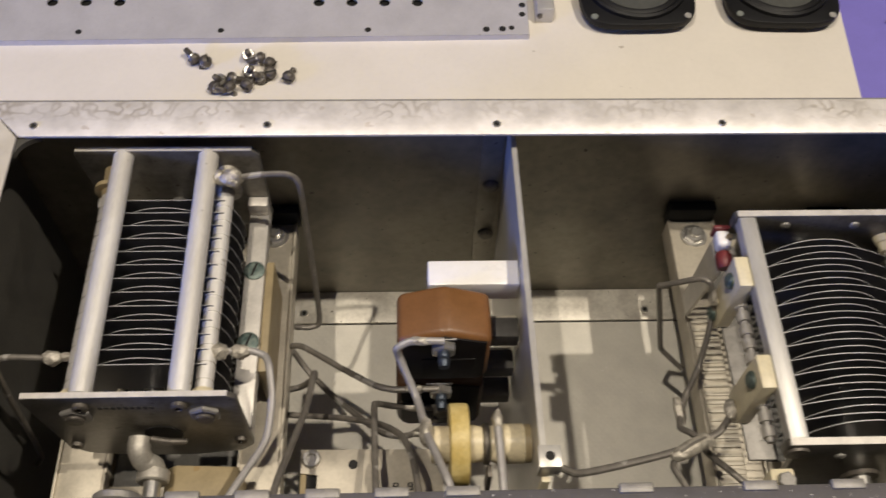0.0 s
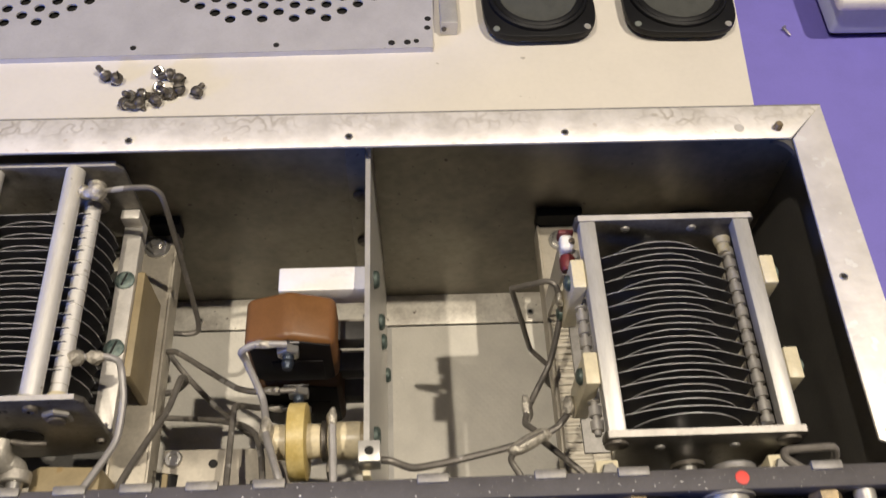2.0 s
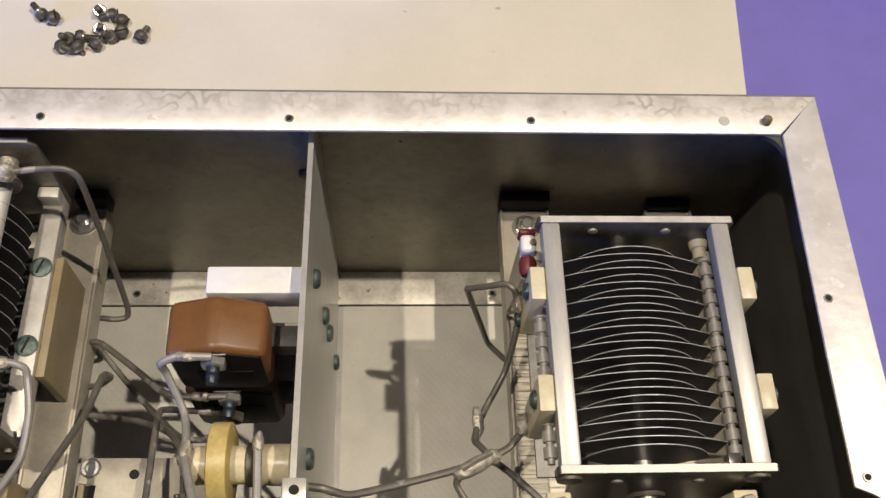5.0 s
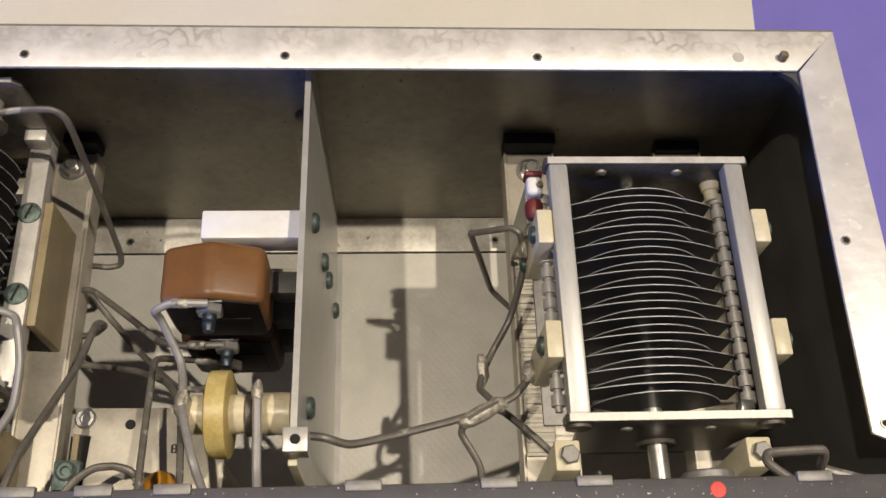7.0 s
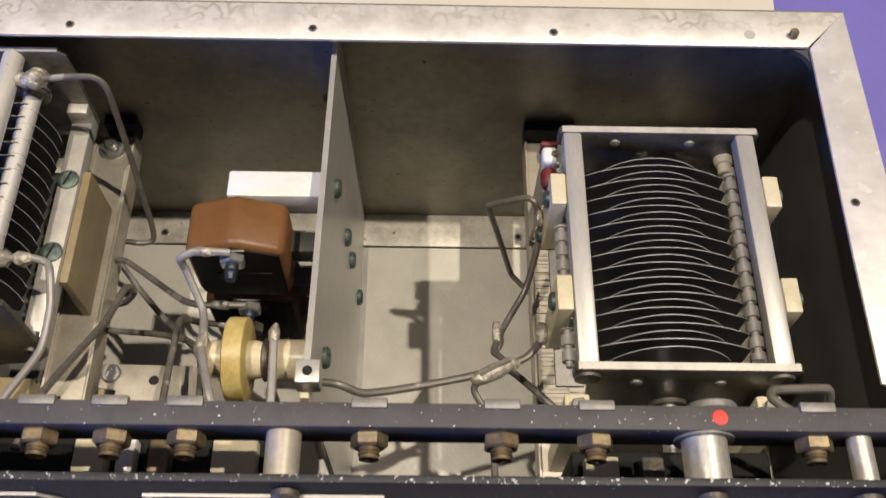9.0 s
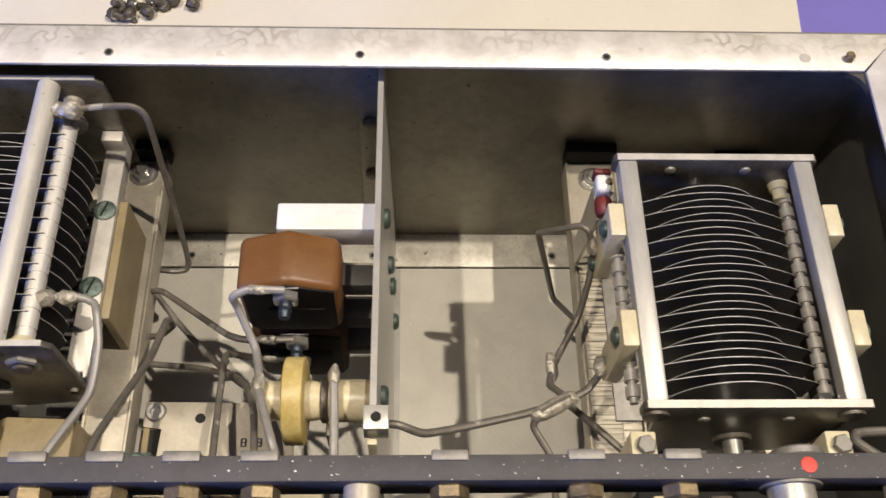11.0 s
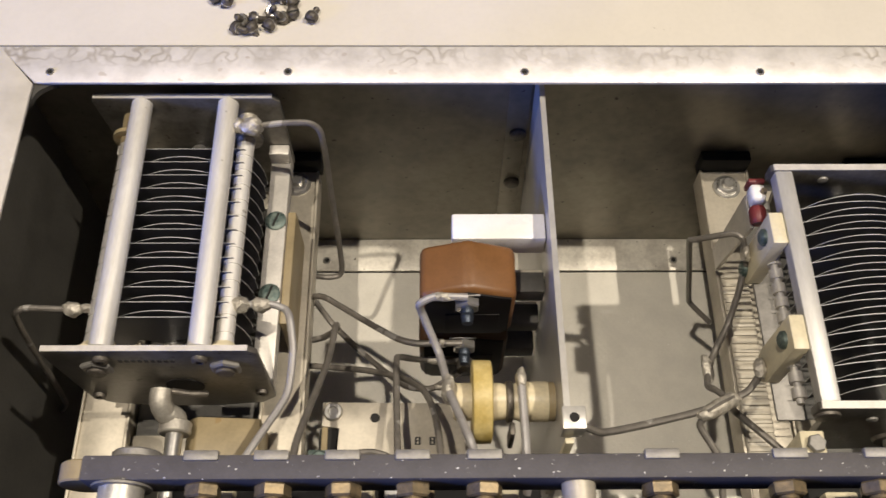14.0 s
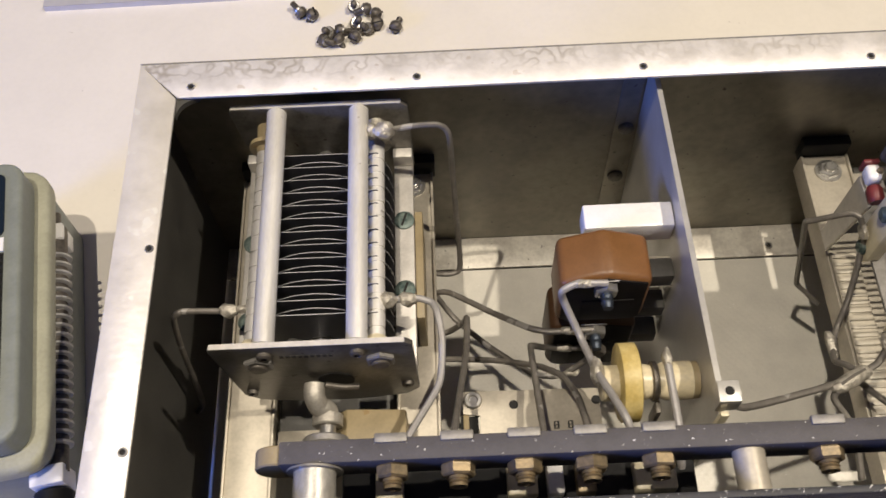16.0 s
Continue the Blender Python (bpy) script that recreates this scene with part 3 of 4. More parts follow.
# dark posts that carry the two capacitors
for y, z in ((-0.080, 0.052), (-0.082, 0.026), (-0.084, 0.002)):
    p = thing("mounting_post", (0.0, y, z), "dark square mounting post between capacitor and partition", "post", "mounting posts")
    part("body", box(-0.0090, 0.0069, y - 0.0045, y + 0.0045, z - 0.0045, z + 0.0045, 0.0006), SIDE, p)
    part("strap", box(-0.0090, 0.0069, y + 0.0050, y + 0.0075, z - 0.0006, z + 0.0002), CHAN, p)

# ---- ceramic rod with disc ----
AX = (-0.1325, 0.0618)
rod = thing("ceramic_rod", (-0.012, AX[0], AX[1]), "stained ivory ceramic rod carrying a thick yellowed disc", "insulator")
part("rod", lathe((-0.0306, *AX), (0.0070, *AX), [(0, 0.0062), (0.02, 0.0070), (0.44, 0.0070), (0.50, 0.0066), (0.60, 0.0066), (0.66, 0.0075), (0.93, 0.0075), (0.935, 0.0071), (1, 0.0071)], 32), IVORY, rod)
part("disc", lathe((-0.0238, *AX), (-0.0164, *AX), [(0, 0.0146), (0.06, 0.0154), (0.5, 0.0155), (0.94, 0.0154), (1, 0.0146)], 40), AGED, rod, "thick yellowed disc")
part("clamp", lathe((-0.0112, *AX), (-0.0084, *AX), [(0, 0.0070), (0.2, 0.0079), (0.8, 0.0079), (1, 0.0070)], 24), SCREWMAT, rod, "dark metal clamp ring")
part("clamp_lug", box(-0.0095, -0.0075, -0.1440, -0.1390, 0.0400, 0.0580, 0.0006), SCREWMAT, rod)
part("end_ring", lathe((0.0042, *AX), (0.0069, *AX), [(0, 0.0073), (1, 0.0073)], 28), TAN, rod)


# ---- variable capacitors ----
def arc_plate(cx, cz, r, y, a0, a1, thick, foot, n=22):
    pts = [(cx + r * math.cos(radians(a0 + (a1 - a0) * k / n)), cz + r * math.sin(radians(a0 + (a1 - a0) * k / n))) for k in range(n + 1)]
    return prism(pts + foot, "y", y - thick / 2, y + thick / 2)


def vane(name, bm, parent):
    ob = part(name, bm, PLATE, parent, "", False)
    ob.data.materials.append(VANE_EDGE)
    # rim faces take the lit edge colour, broad faces the painted shade
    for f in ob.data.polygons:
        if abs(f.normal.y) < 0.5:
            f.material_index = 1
    return ob


def mounting_channel(x0, x1, y0, y1, z, nut):
    ob = thing("mounting_channel", ((x0 + x1) / 2, y0, z - 0.01), "bare metal mounting channel running front to back", "bracket", "mounting channels")
    part("web", box(x0, x1, y0, y1, z - 0.0012, z, 0.0003), CHAN, ob)
    for x in (x0, x1):
        part("lip", box(x - 0.0006, x + 0.0006, y0, y1, z - 0.012, z + 0.0016, 0.0003), CHAN, ob)
    if nut:
        n = part("nut", hexnut((nut[0], nut[1], z), (nut[0], nut[1], z + 0.0032), 0.0052, None, 0.3), STEEL, ob)
        part("bolt_end", cyl((nut[0], nut[1], z + 0.003), (nut[0], nut[1], z + 0.0055), 0.0028, 16, None, 0.0005), STEEL, n)
        part("washer", cyl((nut[0], nut[1], z), (nut[0], nut[1], z + 0.0009), 0.0066, 20), STEEL, n)
    return ob


mounting_channel(-0.1125, -0.0945, -0.186, 0.0068, 0.004, (-0.1042, -0.0005))
mounting_channel(-0.1895, -0.1690, -0.186, 0.0068, 0.004, None)
mounting_channel(0.0945, 0.1172, -0.186, 0.0068, 0.004, (0.1062, -0.0026))
mounting_channel(0.1660, 0.1880, -0.186, 0.0068, 0.004, None)

lc = thing("variable_capacitor", (-0.142, -0.06, 0.03), "air variable capacitor with round rails and sixteen thin vanes", "capacitor", "variable capacitors")
X0, X1 = -0.1812, -0.1024
LZ = 0.0795
end = [(X0 + 0.0010, LZ), (X1 - 0.0030, LZ), (X1, LZ - 0.0030), (X1 + 0.0005, 0.031), (X1 - 0.005, 0.0245), (X1 - 0.025, 0.0205), (X0 + 0.030, 0.0205), (X0 + 0.011, 0.0245), (X0 + 0.005, 0.031), (X0, LZ - 0.002)]
lbp = part("back_plate", prism(end, "y", -0.0056, -0.0032, 0.0004), DARKPL, lc, "tarnished metal end plate")
part("plate_edge", box(X0 + 0.001, X1 - 0.003, -0.0055, -0.0033, LZ - 0.0004, LZ + 0.0003), EDGE, lbp)
fp = part("front_plate", prism(end, "y", -0.1192, -0.1168, 0.0004), DARKPL, lc, "tarnished metal end plate")
part("plate_edge", box(X0 + 0.001, X1 - 0.003, -0.1191, -0.1169, LZ - 0.0004, LZ + 0.0003), EDGE, fp)
for x in (-0.1602, -0.1240):
    r = part("rail", cyl((x, -0.0030, 0.0757), (x, -0.1168, 0.0753), 0.0043, 26, None, 0.0006), RAIL, lc, "satin aluminium rail")
    part("rail_screw", lathe((x, -0.1192, 0.0725), (x, -0.1212, 0.0725), [(0, 0.0030), (0.7, 0.0030), (1, 0.0022), (1, 0.0013), (0.5, 0.0010)], 16), SCREWMAT, lc)
SHX, SHZ = -0.1425, 0.0420
for x in (-0.1665, -0.1172):
    bm = None
    rings = []
    n = 13
    for k in range(n):
        a, b = k / n, (k + 1) / n
        rings += [(a, 0.0036), (b - 0.010, 0.0036), (b - 0.0095, 0.0032), (b - 0.0005, 0.0032)]
    part("stator_rod", lathe((x, -0.020, 0.0655), (x, -0.1150, 0.0655), rings + [(1, 0.0032)], 18), RAIL, lc, "ringed stator rod")
    part("insulator", lathe((x, -0.1105, 0.0655), (x, -0.1168, 0.0655), [(0, 0.0040), (0.5, 0.0060), (0.55, 0.0082), (1, 0.0082)], 24), CREAM, lc, "cream ceramic washer")
    part("insulator", lathe((x, -0.0056, 0.0655), (x, -0.0200, 0.0655), [(0, 0.0042), (0.66, 0.0040), (0.67, 0.0070), (0.80, 0.0070), (0.81, 0.0040), (1, 0.0036)], 24), TAN if x < -0.15 else SOLDER, lc)
    part("front_nut", hexnut((x + (0.003 if x < -0.15 else 0.0017), -0.1192, 0.0655), (x + (0.003 if x < -0.15 else 0.0017), -0.1214, 0.0655), 0.0062, None, 0.52), DULL, lc, "flat hex nut")
    part("stud_end", cyl((x + (0.003 if x < -0.15 else 0.0017), -0.1214, 0.0655), (x + (0.003 if x < -0.15 else 0.0017), -0.1228, 0.0655), 0.0036, 16, None, 0.0004), SCREWMAT, lc)
NV = 13
for k in range(NV):
    y = -0.0245 - 0.0768 * k / (NV - 1)
    st = [(-0.1655, 0.0700), (-0.1165, 0.0700), (-0.1146, 0.0650), (-0.1120, 0.0575), (-0.1108, 0.0500), (-0.1112, 0.0420), (-0.1160, 0.0340), (-0.1300, 0.0480), (-0.1550, 0.0480), (-0.1655, 0.0330)]
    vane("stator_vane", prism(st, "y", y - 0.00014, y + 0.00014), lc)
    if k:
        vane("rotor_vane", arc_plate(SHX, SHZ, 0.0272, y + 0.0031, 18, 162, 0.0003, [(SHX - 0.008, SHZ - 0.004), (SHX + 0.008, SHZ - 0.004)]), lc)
part("rotor_shaft", cyl((SHX, -0.0056, SHZ), (SHX, -0.1190, SHZ), 0.0040, 18), STEEL, lc)
part("shaft", cyl((-0.1400, -0.1330, 0.0350), (-0.1400, -0.1900, 0.0350), 0.0034, 18), STEEL, lc)
bm = tube([(SHX - 0.002, -0.1210, 0.0450), (SHX - 0.002, -0.1262, 0.0440), (SHX - 0.0005, -0.1290, 0.0400), (-0.1400, -0.1300, 0.0368), (-0.1400, -0.1330, 0.0350)], 0.0044, 16)
part("coupling", bm, CAST, lc, "rough cast crank coupling")
part("coupling_collar", cyl((-0.1400, -0.1310, 0.0350), (-0.1400, -0.1362, 0.0350), 0.0064, 22, None, 0.0006), CAST, lc)
part("shaft_hole", cyl((SHX + 0.007, -0.1192, 0.0445), (SHX + 0.007, -0.1196, 0.0445), 0.0075, 24), HOLE, lc)
part("contact_spring", tube([(SHX + 0.003, -0.1225, 0.0470), (SHX + 0.010, -0.1235, 0.0465), (SHX + 0.016, -0.1225, 0.0440)], 0.0013, 10), SCREWMAT, lc)
for x, z in ((X0 + 0.009, 0.0345), (X1 - 0.004, 0.0375)):
    part("corner_screw", lathe((x, -0.1192, z), (x, -0.1206, z), [(0, 0.0026), (1, 0.0024), (1, 0.0012), (0.3, 0.001)], 14), SCREWMAT, lc)
# marks stamped into the front plate, unreadable
for k in range(9):
    part("stamp", box(-0.1545 + 0.0024 * k, -0.1530 + 0.0024 * k, -0.1194, -0.1191, 0.0690, 0.0712), INK, fp)

for x0, x1, screws in ((-0.1112, -0.1024, (-0.0410, -0.0765)), (-0.1790, -0.1712, (-0.0500, -0.0890))):
    sb = thing("support_bar", ((x0 + x1) / 2, -0.06, 0.03), "square bare metal support bar with oxidised green screws", "bar", "support bars")
    part("bar", box(x0, x1, -0.1160, -0.0060, 0.0300, 0.0382, 0.0006), EDGE, sb)
    part("step", box(x0, x1, -0.0110, -0.0058, 0.0382, 0.0460, 0.0005), EDGE, sb)
    for y in screws:
        slotted_head(((x0 + x1) / 2, y, 0.0382), (0, 0, 1), 0.0046, 0.0016, GREEN, sb)
for x0, x1 in ((-0.1022, -0.0986), (-0.1770, -0.1735)):
    bd = thing("insulating_board", ((x0 + x1) / 2, -0.06, 0.004), "tan bakelite insulating board standing on the channel", "insulator", "insulating boards")
    part("board", prism([(x0, 0.004), (x1, 0.004), (x1, 0.0360), (x0, 0.0360)], "y", -0.0890, -0.0350, 0.0005), TAN, bd)

rc = thing("variable_capacitor", (0.139, -0.09, 0.03), "air variable capacitor with flat rails and curved bright vanes", "capacitor", "variable capacitors")
X0, X1, LZ = 0.0993, 0.1792, 0.0772
CX, CZ = 0.1388, 0.0440


def oval_end(bottom):
    return [(X0 + 0.001, LZ), (X1 - 0.001, LZ), (X1, LZ - 0.001), (X1, LZ - 0.008), (X1 - 0.006, LZ - 0.013), (X1 - 0.010, bottom), (X0 + 0.010, bottom), (X0 + 0.006, LZ - 0.013), (X0, LZ - 0.008), (X0, LZ - 0.001)]


bp = part("back_plate", prism(oval_end(0.028), "y", -0.0402, -0.0372, 0.0004), DARKPL, rc, "grey metal end plate")
part("plate_edge", box(X0 + 0.0012, X1 - 0.0012, -0.0401, -0.0373, LZ - 0.0004, LZ + 0.0003), EDGE, bp)
fp = part("front_plate", prism(oval_end(0.028), "y", -0.1410, -0.1380, 0.0004), DARKPL, rc, "grey metal end plate")
part("plate_edge", box(X0 + 0.0012, X1 - 0.0012, -0.1409, -0.1381, LZ - 0.0004, LZ + 0.0003), EDGE, fp)
for x in (0.1225, 0.1525):
    part("rivet", lathe((x, -0.0403, 0.0705), (x, -0.0416, 0.0705), [(0, 0.0022), (0.6, 0.0020), (1, 0.0010), (1, 0)], 14), DULL, bp)
    part("rivet", lathe((x, -0.1411, 0.0660), (x, -0.1421, 0.0660), [(0, 0.0022), (0.6, 0.0020), (1, 0.0010), (1, 0)], 14), DULL, fp)
for x in (0.1044, 0.1730):
    part("rail", box(x - 0.0037, x + 0.0037, -0.1382, -0.0400, 0.0700, 0.0770, 0.0010), ROD, rc, "flat satin aluminium rail")
    part("rail_foot", lathe((x, -0.1411, 0.0705), (x, -0.1424, 0.0705), [(0, 0.0048), (0.8, 0.0046), (1, 0.0034), (1, 0)], 22), SCREWMAT, rc)
for x in (0.1003, 0.1708):
    rings, n = [], 14
    for k in range(n):
        a, b = k / n, (k + 1) / n
        rings += [(a, 0.0027), (b - 0.024, 0.0027), (b - 0.0235, 0.0015), (b - 0.0005, 0.0015)]
    part("stator_rod", lathe((x, -0.0450, 0.0590), (x, -0.1330, 0.0590), rings + [(1, 0.0015)], 16), EDGE, rc, "silvery spacer rod")
# strip added to keep lamp light from leaking past the rod
part("leak_strip", box(0.0975, 0.1085, -0.1330, -0.0450, 0.0385, 0.0405, 0.0004), DULL, rc, "dull metal strip added to stop a light leak")
part("stator_end", lathe((0.1690, -0.0402, 0.0600), (0.1690, -0.0480, 0.0600), [(0, 0.0040), (0.4, 0.0036), (0.45, 0.0028), (1, 0.0028)], 16), CREAM, rc)
part("rod_end", box(0.1665, 0.1715, -0.1345, -0.1300, 0.0560, 0.0625, 0.0005), STEEL, rc)
NV = 14
for k in range(NV):
    y = -0.0466 - 0.0818 * k / (NV - 1)
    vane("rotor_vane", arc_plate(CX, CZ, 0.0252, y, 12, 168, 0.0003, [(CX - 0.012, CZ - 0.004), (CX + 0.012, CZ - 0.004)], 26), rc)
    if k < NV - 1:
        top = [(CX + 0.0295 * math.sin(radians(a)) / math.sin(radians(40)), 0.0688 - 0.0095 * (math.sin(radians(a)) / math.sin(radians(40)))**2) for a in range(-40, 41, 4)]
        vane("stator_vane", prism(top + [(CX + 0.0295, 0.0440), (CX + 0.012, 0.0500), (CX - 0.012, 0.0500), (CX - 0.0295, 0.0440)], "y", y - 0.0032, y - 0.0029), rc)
part("rotor_shaft", cyl((CX, -0.0402, CZ), (CX, -0.1900, CZ), 0.0036, 20), STEEL, rc)
part("bearing", lathe((CX, -0.1411, CZ), (CX, -0.1425, CZ), [(0, 0.0075), (1, 0.0068)], 24), SCREWMAT, rc)
for x in (0.1022, 0.1718):
    part("foot_block", prism([(-0.1480, 0.004), (-0.1560, 0.004), (-0.1540, 0.0590), (-0.1430, 0.0590)], "x", x - 0.0046, x + 0.0046, 0.0008), CREAM, rc, "cream ceramic foot")
    part("foot_screw", hexnut((x + 0.0005, -0.1485, 0.0590), (x + 0.0005, -0.1485, 0.0618), 0.0036, None, 0.2), DULL, rc)
for y0, y1 in ((-0.0737, -0.0598), (-0.1181, -0.1041)):
    ym = (y0 + y1) / 2
    p = part("side_insulator", box(0.1768, 0.1829, y0, y1, 0.0560, 0.0772, 0.0007), CREAM, rc, "cream ceramic side block")
    part("screw", lathe((0.1829, ym, 0.0725), (0.1847, ym, 0.0725), [(0, 0.0034), (0.7, 0.0032), (1, 0.0022), (1, 0)], 16), GREEN, p)
    p = part("side_insulator", prism([(y0, 0.0772), (y1, 0.0772), (y1, 0.0420), (y1 - 0.003, 0.0350), (y0 + 0.003, 0.0350), (y0, 0.0420)], "x", 0.0946, 0.1004, 0.0006), CREAM, rc, "cream ceramic side strip")
    for z in (0.0690, 0.0415):
        part("screw", lathe((0.0946, ym, z), (0.0924, ym, z), [(0, 0.0036), (0.6, 0.0034), (1, 0.0022), (1, 0)], 16), GREEN, p)
# ceramic stack and red washers behind the first rail
ri = thing("insulator_stack", (0.0985, -0.045, 0.06), "white ceramic bush with dull red washers", "insulator")
part("white_bush", box(0.0934, 0.0998, -0.0478, -0.0398, 0.0600, 0.0672, 0.0018, None, 3), WHITE, ri)
part("pin", lathe((0.0985, -0.0440, 0.0665), (0.0985, -0.0440, 0.0685), [(0, 0.0016), (1, 0.0012), (1, 0)], 12), BRASS, ri)
part("red_washer", box(0.0930, 0.1000, -0.0397, -0.0375, 0.0600, 0.0675, 0.0008), REDPL, ri)
part("red_bush", lathe((0.0965, -0.0485, 0.0620), (0.0965, -0.0560, 0.0610), [(0, 0.0028), (0.2, 0.0036), (0.8, 0.0036), (1, 0.0028)], 12), REDPL, ri)
part("bracket", prism([(-0.0400, 0.0580), (-0.0560, 0.0580), (-0.0480, 0.0045), (-0.0380, 0.0045)], "x", 0.0940, 0.0955), EDGE, ri)

rb = thing("ribbed_insulator", (0.103, -0.095, 0.004), "cream ribbed ceramic strip lying on the channel", "insulator")
part("base", box(0.0955, 0.1080, -0.1370, -0.0500, 0.0042, 0.0062, 0.0003), RIBBED, rb)
for k in range(21):
    y = -0.0512 - 0.0041 * k
    part("rib", box(0.0957, 0.1078, y - 0.0025, y, 0.0060, 0.0071, 0.0004), RIBBED, rb)
# added dark blocks keep the gap behind the bar dark, with pale bits on top
for x0, x1, z1 in ((-0.130, 0.000, 0.066), (0.100, 0.172, 0.050)):
    sw = thing("dark_fill_block", ((x0 + x1) / 2, -0.18, BZ), "added dark block filling the space behind the front panel", "switch", "switches")
    part("body", box(x0, x1, -0.1895, -0.1610, BZ, z1, 0.002), RUBBER, sw)
    for xx, wide, skin in (((-0.112, 0.005, CREAM), (-0.064, 0.0055, CREAM), (-0.052, 0.0030, WHITE), (-0.041, 0.0035, BRASS), (-0.016, 0.0075, CREAM)) if x0 < 0 else ((0.110, 0.006, CREAM), (0.128, 0.004, SCREWMAT), (0.150, 0.005, CREAM))):
        part("contact", box(xx - wide, xx + wide, -0.1770, -0.1650, z1 - 0.002, z1 + 0.006, 0.0010), skin, sw)
# dark sheets put in for the shade between the channels
for x0, x1, y0, y1 in ((-0.1675, -0.1140, -0.1400, 0.0040), (0.1225, 0.1650, -0.1340, 0.0040)):
    bs = thing("shade_plate", ((x0 + x1) / 2, -0.07, -0.008), "added dark plate standing in for shade between two mounting channels", "plate", "base plates")
    part("plate", box(x0, x1, y0, y1, -0.0080, -0.0030, 0.0008), SIDE, bs)
    for yy in (y0 + 0.01, y1 - 0.01):
        part("tie", box(x0 - 0.002, x1 + 0.002, yy - 0.005, yy + 0.005, -0.0030, -0.0014, 0.0003), CHAN, bs)
bk = thing("insulating_board", (-0.122, -0.154, 0.004), "tan bakelite insulating board behind the terminal bar", "insulator", "insulating boards")
part("board", prism([(-0.1380, 0.004), (-0.1380, 0.0250), (-0.1330, 0.0300), (-0.1080, 0.0270), (-0.1080, 0.004)], "y", -0.1500, -0.1270, 0.0008), TAN, bk)

# ---- terminal plate under the wires ----
tp = thing("terminal_plate", (-0.055, -0.14, 0.019), "bright bare metal plate with holes and stamped marks", "plate")
part("sheet", prism([(-0.0840, -0.1178), (-0.0250, -0.1185), (-0.0250, -0.1850), (-0.0780, -0.1850), (-0.0780, -0.1490), (-0.0768, -0.1290), (-0.0840, -0.1280)], "z", 0.0186, 0.0200, 0.0002), CHAN, tp)
part("notch", box(-0.0850, -0.0775, -0.1480, -0.1285, 0.0160, 0.0180), HOLE, tp)
s = part("screw", lathe((-0.0795, -0.1222, 0.0200), (-0.0795, -0.1222, 0.0216), [(0, 0.0040), (0.5, 0.0040), (1, 0.0034), (1, 0.0022), (0.4, 0.0018)], 20), STEEL, tp)
for x, y in ((-0.0621, -0.1247), (-0.0265, -0.1240)):
    part("hole", cyl((x, y, 0.0199), (x, y, 0.0203), 0.0020, 16), HOLE, tp)
for x in (-0.0452, -0.0436, -0.0392, -0.0376):
    part("stamped_mark", box(x - 0.0004, x + 0.0004, -0.1362, -0.1330, 0.0199, 0.0202), INK, tp)
for x in (-0.0452, -0.0392):
    for dy in (0, 0.0015, 0.0030):
        part("stamped_mark", box(x, x + 0.0018, -0.1362 + dy, -0.1358 + dy, 0.0199, 0.0202), INK, tp)
part("leg", box(-0.0840, -0.0815, -0.1640, -0.1280, BZ, 0.0190, 0.0004), TAN, tp, "tan board edge")
part("leg", box(-0.0270, -0.0250, -0.1700, -0.1400, BZ, 0.0190, 0.0004), CHAN, tp)
gb = part("green_block", box(-0.0890, -0.0790, -0.1500, -0.1385, 0.0120, 0.0220, 0.0008), GREEN, tp, "blue-green oxidised terminal block")
part("screw", lathe((-0.0838, -0.1430, 0.0219), (-0.0838, -0.1430, 0.0240), [(0, 0.0038), (0.6, 0.0038), (1, 0.0030), (1, 0.0018), (0.5, 0.0014)], 20), GREEN, gb)
part("varnish_drop", blob((-0.0490, -0.1510, 0.0225), (0.0075, 0.0065, 0.0065), 5), ORANGE, tp, "orange varnish drop")


# ---- wires ----
def wire(points, r, label, joints=(), name="bare_wire", skin=None):
    ob = thing(name, points[0], label, "wire", "wires")
    part("conductor", tube(points, r, 10), skin or WIRE, ob)
    for k, (c, size) in enumerate(joints):
        part("solder_joint", blob(c, size, k + len(points)), SOLDER, ob, "lumpy bright solder joint")
    return ob


def lump(c, s=0.0030):
    return (c, (s * 1.25, s, s))


wire([(-0.1205, -0.0180, 0.0760), (-0.1130, -0.0190, 0.0780), (-0.1010, -0.0168, 0.0775), (-0.0895, -0.0165, 0.0772), (-0.0848, -0.0180, 0.0715), (-0.0835, -0.0255, 0.0400), (-0.0818, -0.0385, -0.0040), (-0.0828, -0.0420, -0.0115), (-0.0880, -0.0430, -0.0125), (-0.0955, -0.0425, -0.0120)], 0.00135, "stiff grey wire looping down from a soldered rod end", [lump((-0.1125, -0.0185, 0.0775), 0.0038), ((-0.1180, -0.0175, 0.0765), (0.0030, 0.0036, 0.0030))])
wire([(-0.1160, -0.0946, 0.0660), (-0.1010, -0.0942, 0.0660), (-0.0950, -0.0964, 0.0660), (-0.0928, -0.1010, 0.0670), (-0.0912, -0.1130, 0.0640), (-0.0930, -0.1290, 0.0600), (-0.1035, -0.1450, 0.0560), (-0.1150, -0.1640, 0.0540)], 0.00150, "stiff grey wire from the stator rod to the terminal bar", [lump((-0.1045, -0.0945, 0.0660), 0.0030), ((-0.1125, -0.0945, 0.0660), (0.0036, 0.0032, 0.0036))], skin=TINNED)
